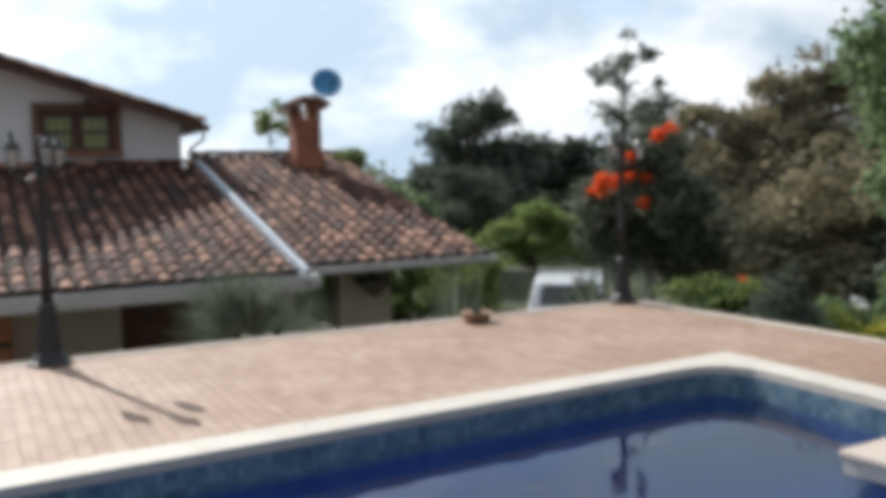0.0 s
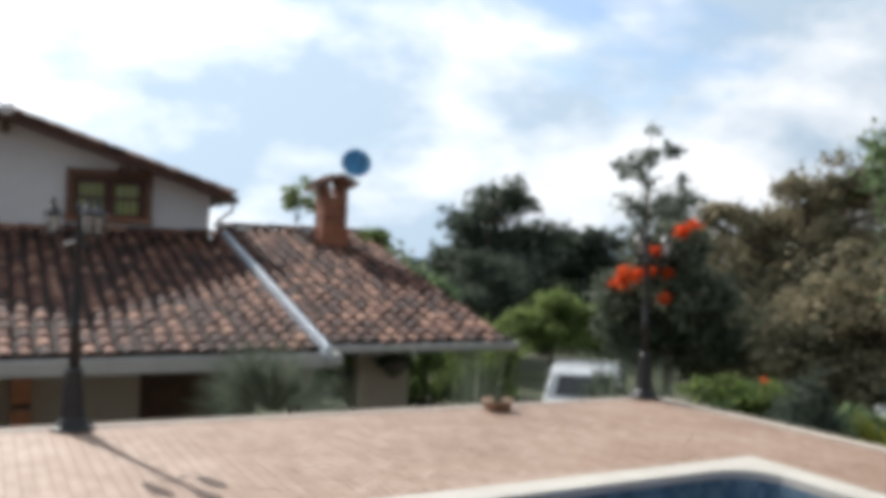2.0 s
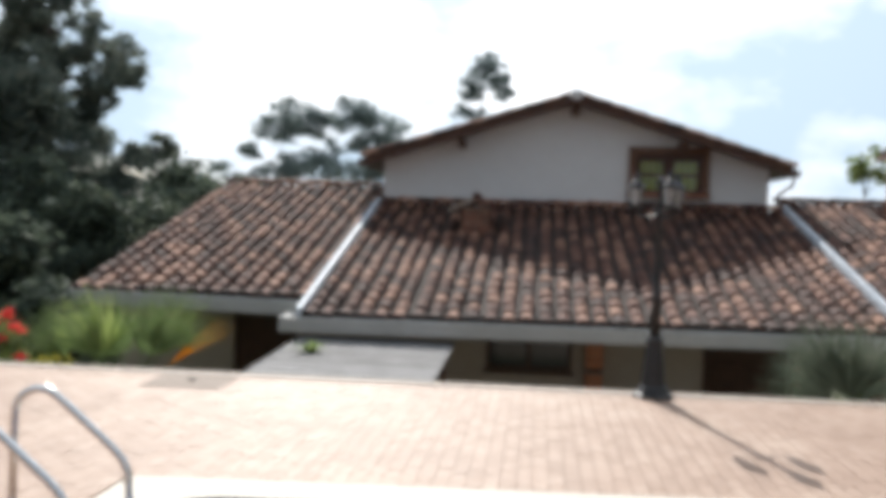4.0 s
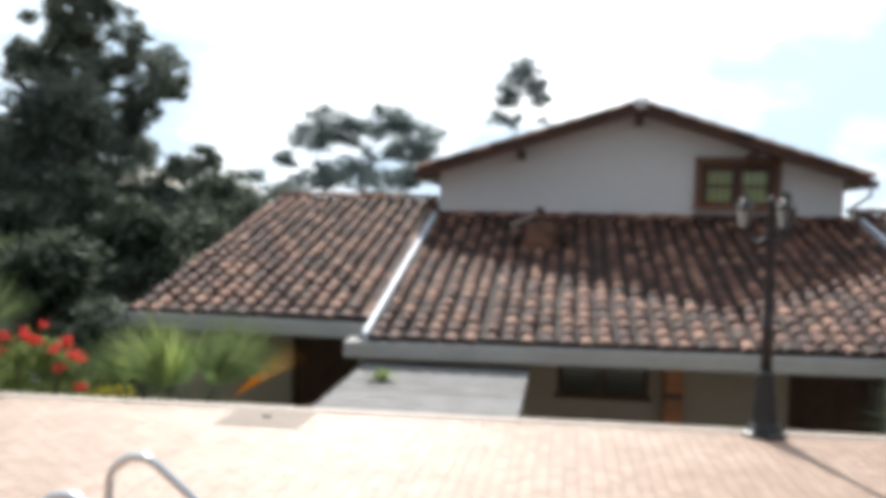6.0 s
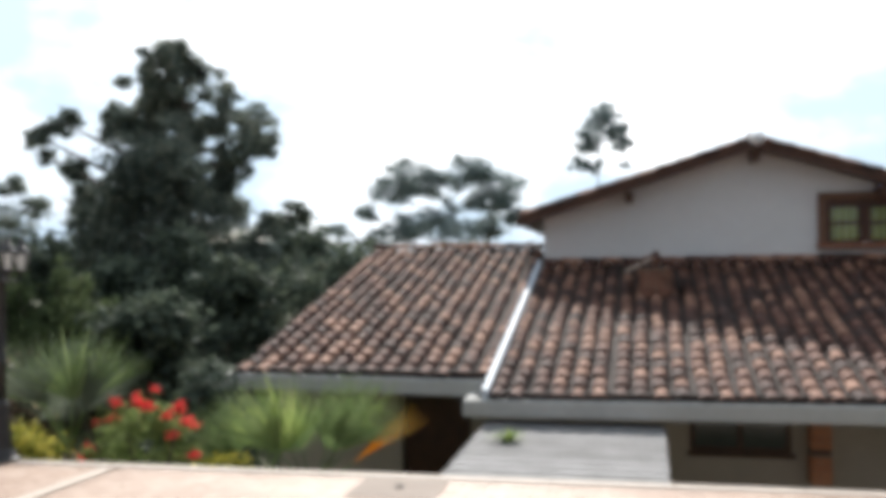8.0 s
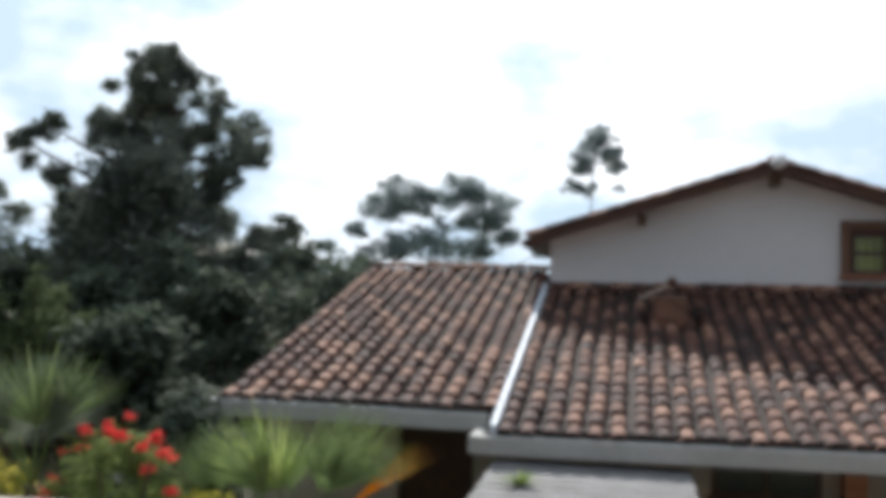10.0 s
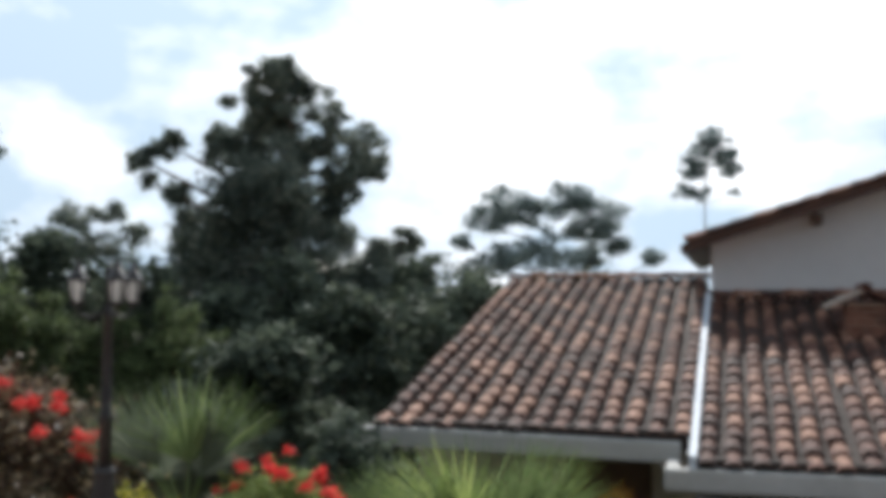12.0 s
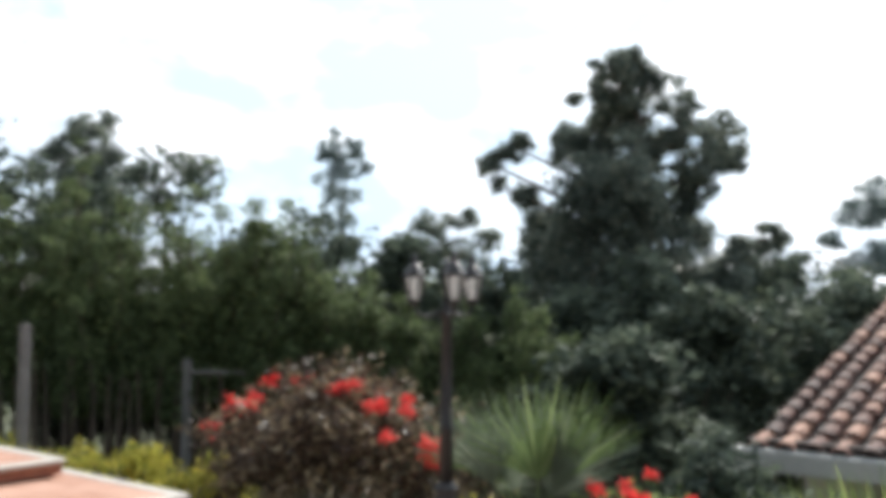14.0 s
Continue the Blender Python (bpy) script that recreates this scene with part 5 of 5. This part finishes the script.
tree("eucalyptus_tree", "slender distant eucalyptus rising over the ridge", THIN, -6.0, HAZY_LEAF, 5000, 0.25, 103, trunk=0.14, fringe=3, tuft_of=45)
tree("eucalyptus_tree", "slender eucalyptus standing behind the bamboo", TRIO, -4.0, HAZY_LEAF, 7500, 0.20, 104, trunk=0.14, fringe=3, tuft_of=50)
tree("eucalyptus_tree", "airy eucalyptus standing over the end of the bamboo", CORNER, -1.6, EUCALYPT, 12000, 0.14, 115, trunk=0.14, fringe=3, tuft_of=60)
tree("eucalyptus_tree", "small airy eucalyptus behind the hedge", LT, -3.0, EUCALYPT, 6000, 0.16, 105, trunk=0.10, fringe=3, flat=0.6, tuft_of=60)
tree("broadleaf_tree", "far-off tree with haze painted into its blue-green leaves", FARL, -8.0, HAZY_LEAF, 2600, 0.7, 106, trunk=0.3)
tree("slender_tree", "slender open tree with tufted branches", TOWER, -1.8, EUCALYPT, 3400, 0.11, 107, trunk=0.10, shell=0.1, fringe=1)
tree("broadleaf_tree", "dark green tree behind the house", DARKA, -3.5, DARK_LEAF, 12000, 0.26, 108, trunk=0.25)
tree("broadleaf_tree", "dark green tree behind the drive", DARKB, -3.5, DARK_LEAF, 12000, 0.26, 109, trunk=0.25)
tree("feathery_tree", "light green tree with flat feathery tiers", FEATHER, -2.6, FEATHER_LEAF, 6000, 0.14, 110, trunk=0.10, flat=0.3, fringe=2)
tulip = tree("tulip_tree", "dark tree with large orange flowers", TULIP, -1.8, GREY_GREEN_LEAF, 16000, 0.15, 111, trunk=0.13, tuft_of=45)
leaves("blossom", [(-1.1, -0.85, 3.05, 0.1), (-0.85, -1.05, 3.2, 0.16), (-0.6, -0.75, 3.28, 0.14), (-0.4, -0.95, 3.35, 0.12), (-0.3, -0.85, 3.7, 0.1), (-0.1, -0.75, 3.3, 0.12), (0.15, -0.85, 4.1, 0.13), (0.4, -0.85, 4.25, 0.11), (0.9, -1.15, 3.35, 0.1), (-0.1, -1.05, 2.85, 0.07)], 700, 0.09, ORANGE_FLOWER, tulip, np.random.default_rng(112), "large orange flower heads", shell=0.1, slim=0.9)["kind"] = "stuff"
tree("broadleaf_tree", "broad olive-brown tree beyond the garden", BROWN, -2.2, BROWN_LEAF, 48000, 0.16, 113, trunk=0.3, tuft_of=45)
tree("small_tree", "light green treetop showing over the ridge", ROOFTREE, -2.2, FEATHER_LEAF, 480, 0.14, 121, trunk=0.06, fringe=1)
tree("small_tree", "light green treetop behind the chimney", ROOFTREES, -2.2, FEATHER_LEAF, 600, 0.14, 122, trunk=0.06, fringe=1)
tree("broadleaf_tree", "dense fresh green tree beside the terrace", GREEN, -0.9, FRESH_LEAF, 30000, 0.115, 114, trunk=0.08, fringe=1)

# a loose belt of trees closes the garden behind
rng = random.Random(77)


def filler(name, label, x, y, g, h, w, mat, seed, count=5000, leaf=0.24, low=0.15):
    r = random.Random(seed)
    cl = []
    for k in range(9):
        f = low + (1 - low) * (k + 0.5) / 9
        s = w * (1 - abs(f - 0.5) * 1.1)
        cl.append((round(r.uniform(-s, s), 2), g + h * f, w * r.uniform(0.32, 0.48)))
    return tree(name, label, (x, y, 0, cl), g, mat, count, leaf, seed, trunk=0.12)


for k, (x, y, h, w, mat) in enumerate((
        (10.5, 22.0, 2.8, 1.6, FRESH_LEAF), (8.0, 20.5, 2.6, 1.5, FRESH_LEAF), (13.5, 23.5, 3.4, 1.8, DARK_LEAF), (22.0, 26.0, 6.0, 2.6, DARK_LEAF), (19.5, 20.0, 4.5, 2.2, BROWN_LEAF),
        (20.5, 12.0, 5.5, 2.5, BROWN_LEAF), (17.5, 8.5, 6.0, 2.6, BROWN_LEAF), (16.0, 4.0, 6.0, 2.6, FRESH_LEAF), (15.0, 11.5, 3.6, 1.8, BROWN_LEAF), (13.4, 11.6, 2.5, 1.4, BROWN_LEAF), (16.5, 10.0, 3.8, 1.9, GREY_GREEN_LEAF), (14.6, 9.4, 2.4, 1.2, DARK_LEAF))):
    filler("garden_tree", "green tree in the garden belt", x, y, ground_z(x, y) - 0.1, h, w, mat, 200 + k, 9000, 0.16)
for k, (x, y, h, w) in enumerate(((-9.2, 21.5, 3.4, 1.6), (-10.8, 19.2, 2.9, 1.5), (-12.6, 19.8, 3.6, 1.8), (-15.0, 19.5, 3.6, 2.0), (-8.4, 26.0, 3.6, 2.0), (-17.8, 19.0, 4.2, 2.0), (-20.5, 18.0, 4.8, 2.2), (-12.5, 30.0, 4.4, 2.4), (-7.0, 34.0, 4.4, 2.6), (-23.0, 15.5, 6.0, 2.4), (-24.5, 11.5, 6.5, 2.6), (-10.0, 15.2, 2.2, 1.2))):
    filler("garden_tree", "dark tree in the belt behind the house", x, y, ground_z(x, y) - 0.1, h, w, DARK_LEAF, 230 + k, 6000, 0.24)


def bamboo(x, y, g, top, seed):
    t = thing("bamboo_clump", "feathery bamboo clump with bare lower stems", "bamboo", (x, y, g), group="bamboo hedge")
    rng = np.random.default_rng(seed)
    h = top - g
    cl = []
    for k in range(11):
        a, q = rng.random() * 6.283, rng.random() * 0.45
        bx, by = q * math.cos(a), q * math.sin(a)
        lx, ly = rng.normal() * 0.35, rng.normal() * 0.35
        hh = h * (0.62 + 0.34 * rng.random()) if k else h * 1.03
        pts = [(bx + lx * f * f, by + ly * f * f, hh * f) for f in (0, 0.3, 0.6, 0.85, 1.0)]
        part("culm", tube(pts, [0.028, 0.026, 0.02, 0.012, 0.004], 6), BARK, t)
        for f in (0.45, 0.58, 0.7, 0.8, 0.9, 0.97):
            cl.append((bx + lx * f * f, by + ly * f * f, hh * f, 0.58 * (1.10 - f) + 0.07))
    leaves("foliage", cl, 12000, 0.13, BAMBOO_LEAF, t, rng, shell=0.2, droop=0.5, slim=0.28)


for k, (x, y, z) in enumerate((
        (-20.9, 10.6, 4.6), (-20.3, 11.2, 4.1), (-19.7, 11.5, 3.6), (-18.9, 11.9, 3.3), (-18.0, 12.4, 3.2), (-17.1, 12.9, 3.6), (-16.5, 13.3, 4.1), (-16.0, 13.6, 3.4), (-15.6, 13.8, 3.0),
        (-14.9, 14.2, 2.5), (-14.2, 14.6, 2.2), (-13.4, 15.0, 1.8), (-12.5, 15.6, 2.0), (-11.9, 15.9, 1.5), (-20.4, 12.4, 4.9), (-19.2, 13.0, 4.0), (-18.2, 13.6, 3.6), (-16.9, 14.2, 3.5), (-15.4, 14.9, 2.6))):
    bamboo(x, y, ground_z(x, y) - 0.05, z, 300 + k)


def far_woods():
    """Wooded slopes beyond the garden, one belt of treetops."""
    rng = np.random.default_rng(400)
    t = thing("far_woods", "olive-green wooded slope beyond the garden", "woods", (0, 0, 0), kind="stuff")
    cl = []
    for k in range(150):
        a = radians(-78 + 156 * (k + rng.random()) / 150)
        d = 44 + 14 * rng.random()
        top = 1.6 + 1.6 * noise.noise((a * 4, 0.3, 0.7)) + (0.8 if a < 0 else -0.2)
        for m in range(4):
            cl.append((d * math.sin(a), 3 + d * math.cos(a), top - m * 1.7 - 1.2, 1.6 + 0.8 * rng.random()))
    ob = leaves("treetops", cl, 60000, 0.55, WOODS_LEAF, t, rng, shell=0.2)
    ob["kind"] = "stuff"


far_woods()


for k in range(11):
    f = k / 10
    x, y = -21.0 + 10.5 * f, 12.0 + 5.6 * f
    bush("undergrowth", "dark undergrowth behind the bamboo stems", x, y + 0.6, ground_z(x, y) - 0.05, (1.2, 0.8, 2.0), DARK_LEAF, 2600, 0.15, 440 + k, category="shrub")
bush("leafy_shrub", "dark green shrub in front of the parked car", 9.28, 12.0, -2.0, (0.55, 0.5, 1.95), DARK_LEAF, 3600, 0.10, 470)
for k, (x, y) in enumerate(((8.9, 18.4), (9.6, 16.6), (10.6, 19.4), (8.0, 20.0))):
    bush("leafy_shrub", "green shrubs beyond the open porch", x, y, ground_z(x, y) - 0.05, (1.1, 0.9, 2.1), FEATHER_LEAF, 3200, 0.14, 460 + k)


# ---- fence posts at the end of the garden ----
def fence():
    t = thing("garden_fence", "grey concrete fence posts with a top rail", "fence")
    for x, y, h, w in ((-16.72, 12.45, 0.86, 0.06), (-15.40, 9.0, 1.50, 0.055), (-17.3, 8.6, 1.25, 0.05)):
        g = ground_z(x, y)
        part("post", box(x - w, x + w, y - w, y + w, g - 0.1, h, 0.01), POST_GREY, t)
    # thin bare stakes stand in a row between the posts
    r = random.Random(31)
    for k in range(22):
        f = (k + r.random()) / 22
        x, y = -20.6 + 4.4 * f, 10.3 + 2.6 * f
        g = ground_z(x, y)
        q = r.uniform(-0.08, 0.08)
        part("stake", tube([(x, y, g - 0.1), (x + q * 0.5, y, 0.2), (x + q, y + q, r.uniform(0.5, 0.95))], [0.03, 0.025, 0.016], 6), BARK, t)
    part("rail", tube([(-16.68, 12.5, 0.66), (-15.2, 13.9, 0.64)], 0.035, 8), POST_GREY, t)


fence()


# ---- parked car ----
def car():
    t = thing("parked_car", "white estate car parked on the drive below", "car", (11.85, 16.2, -2.25), -36)
    prof = [(-2.1, 0.35), (-2.15, 0.75), (-2.05, 0.98), (-1.85, 1.05), (-1.45, 1.52), (-1.1, 1.62), (0.3, 1.62), (0.75, 1.5), (1.25, 1.02), (1.9, 0.92), (2.1, 0.75), (2.12, 0.4), (1.9, 0.3), (-1.9, 0.3)]
    bm = bmesh.new()
    rows = []
    for y, s in ((-0.86, 0.94), (-0.80, 1.0), (0.80, 1.0), (0.86, 0.94)):
        rows.append([bm.verts.new((y * (0.86 if z > 1.2 else 1.0), -x * s, 0.3 + (z - 0.3) * (0.97 if abs(y) > 0.82 else 1.0))) for x, z in prof])
    k = len(prof)
    for a, b in zip(rows, rows[1:]):
        for i in range(k):
            bm.faces.new((a[i], a[(i + 1) % k], b[(i + 1) % k], b[i]))
    bm.faces.new(rows[0])
    bm.faces.new(list(reversed(rows[-1])))
    bmesh.ops.recalc_face_normals(bm, faces=bm.faces)
    part("body", bm, CAR_WHITE, t)
    q = [(-0.62, 1.80, 1.10), (0.62, 1.80, 1.10), (0.56, 1.47, 1.50), (-0.56, 1.47, 1.50)]
    quick_mesh("rear_window", [(a, b + 0.02, c) for a, b, c in q], [(0, 1, 2, 3)], DARK_GLASS, t, "dark tinted rear window")
    q = [(-0.62, -1.16, 1.10), (0.62, -1.16, 1.10), (0.56, -0.80, 1.48), (-0.56, -0.80, 1.48)]
    quick_mesh("windscreen", [(a, b - 0.03, c) for a, b, c in q], [(3, 2, 1, 0)], DARK_GLASS, t, "dark windscreen")
    for s in (-1, 1):
        part("side_window", box(s * 0.80 - 0.015, s * 0.80 + 0.015, -0.6, 1.3, 1.1, 1.5, 0.01), DARK_GLASS, t)
        part("tail_light", box(s * 0.74 - 0.08, s * 0.74 + 0.08, 2.02, 2.12, 0.8, 1.05, 0.02), TAIL_RED, t, "red tail light")
        for y in (-1.35, 1.35):
            wl = part("wheel", tube([(s * 0.88, y, 0.32), (s * 0.66, y, 0.32)], 0.32, 18), RUBBER, t, "black tyre")
            part("rim", tube([(s * 0.89, y, 0.32), (s * 0.87, y, 0.32)], 0.2, 14), STEEL, wl)
    part("bumper", box(-0.8, 0.8, 2.08, 2.18, 0.4, 0.62, 0.02), CAR_WHITE, t)


car()


# ---- paving stones, last ----
def pave():
    step_x, step_y = 0.10, 0.20
    me = bpy.data.meshes.new("paver")
    bm = box(0.001, 0.099, 0.001, 0.199, -0.04, 0.0)
    for v in bm.verts:
        if v.co.z > -0.01:
            v.co.x += 0.001 if v.co.x < 0.05 else -0.001
            v.co.y += 0.001 if v.co.y < 0.1 else -0.001
    bm.to_mesh(me)
    bm.free()
    me.materials.append(PAVER)
    base = np.array([v.co[:] for v in me.vertices])
    polys = [tuple(p.vertices) for p in me.polygons]
    verts, faces = [], []
    rng = random.Random(12)
    singles = 0

    def piece(x, y, length):
        z = rng.uniform(-0.0015, 0.0015)
        o = len(verts)
        verts.extend(map(tuple, base * np.array((1, length / step_y, 1)) + np.array((x, y, z))))
        faces.extend(tuple(o + q for q in p) for p in polys)

    def coping_far(x):
        return 4.36 + (5.02 - 4.36) / 8.71 * (x + 2.95)

    def coping_near(x):
        return max(-2.3, 2.75 - 1.288 * (x + 2.92))

    for i in range(int((DECK_R - 0.14 - DECK_L) / step_x)):
        x = DECK_L + i * step_x
        if -6.68 < x < -6.46:
            continue
        end = edge_y(x) - 0.105
        runs = [(-4.0, end)]
        if -3.05 < x < 5.76:
            far = max(coping_far(x), coping_far(x + 0.1)) + 0.004
            near = min(coping_near(x), coping_near(x + 0.1)) - 0.004
            runs = [(-4.0, near if x > -2.95 else 2.6), (far, end)]
        for ya, yb in runs:
            y = ya
            first = 0.1 if i % 2 else 0.2
            while y < yb - 0.02:
                ln = min(first, yb - y)
                first = 0.2
                if singles < 300 and ln > 0.199 and -1.5 < x < 1.0 and 4.85 < y < 6.2:
                    t = new("paver", me)
                    t.parent = deck
                    t.location = (x, y, rng.uniform(-0.0015, 0.0015))
                    singles += 1
                else:
                    piece(x, y, ln)
                y += ln
    tagged(quick_mesh("pavers", verts, faces, PAVER, deck, "pinkish terracotta paving bricks"), kind="stuff")


pave()
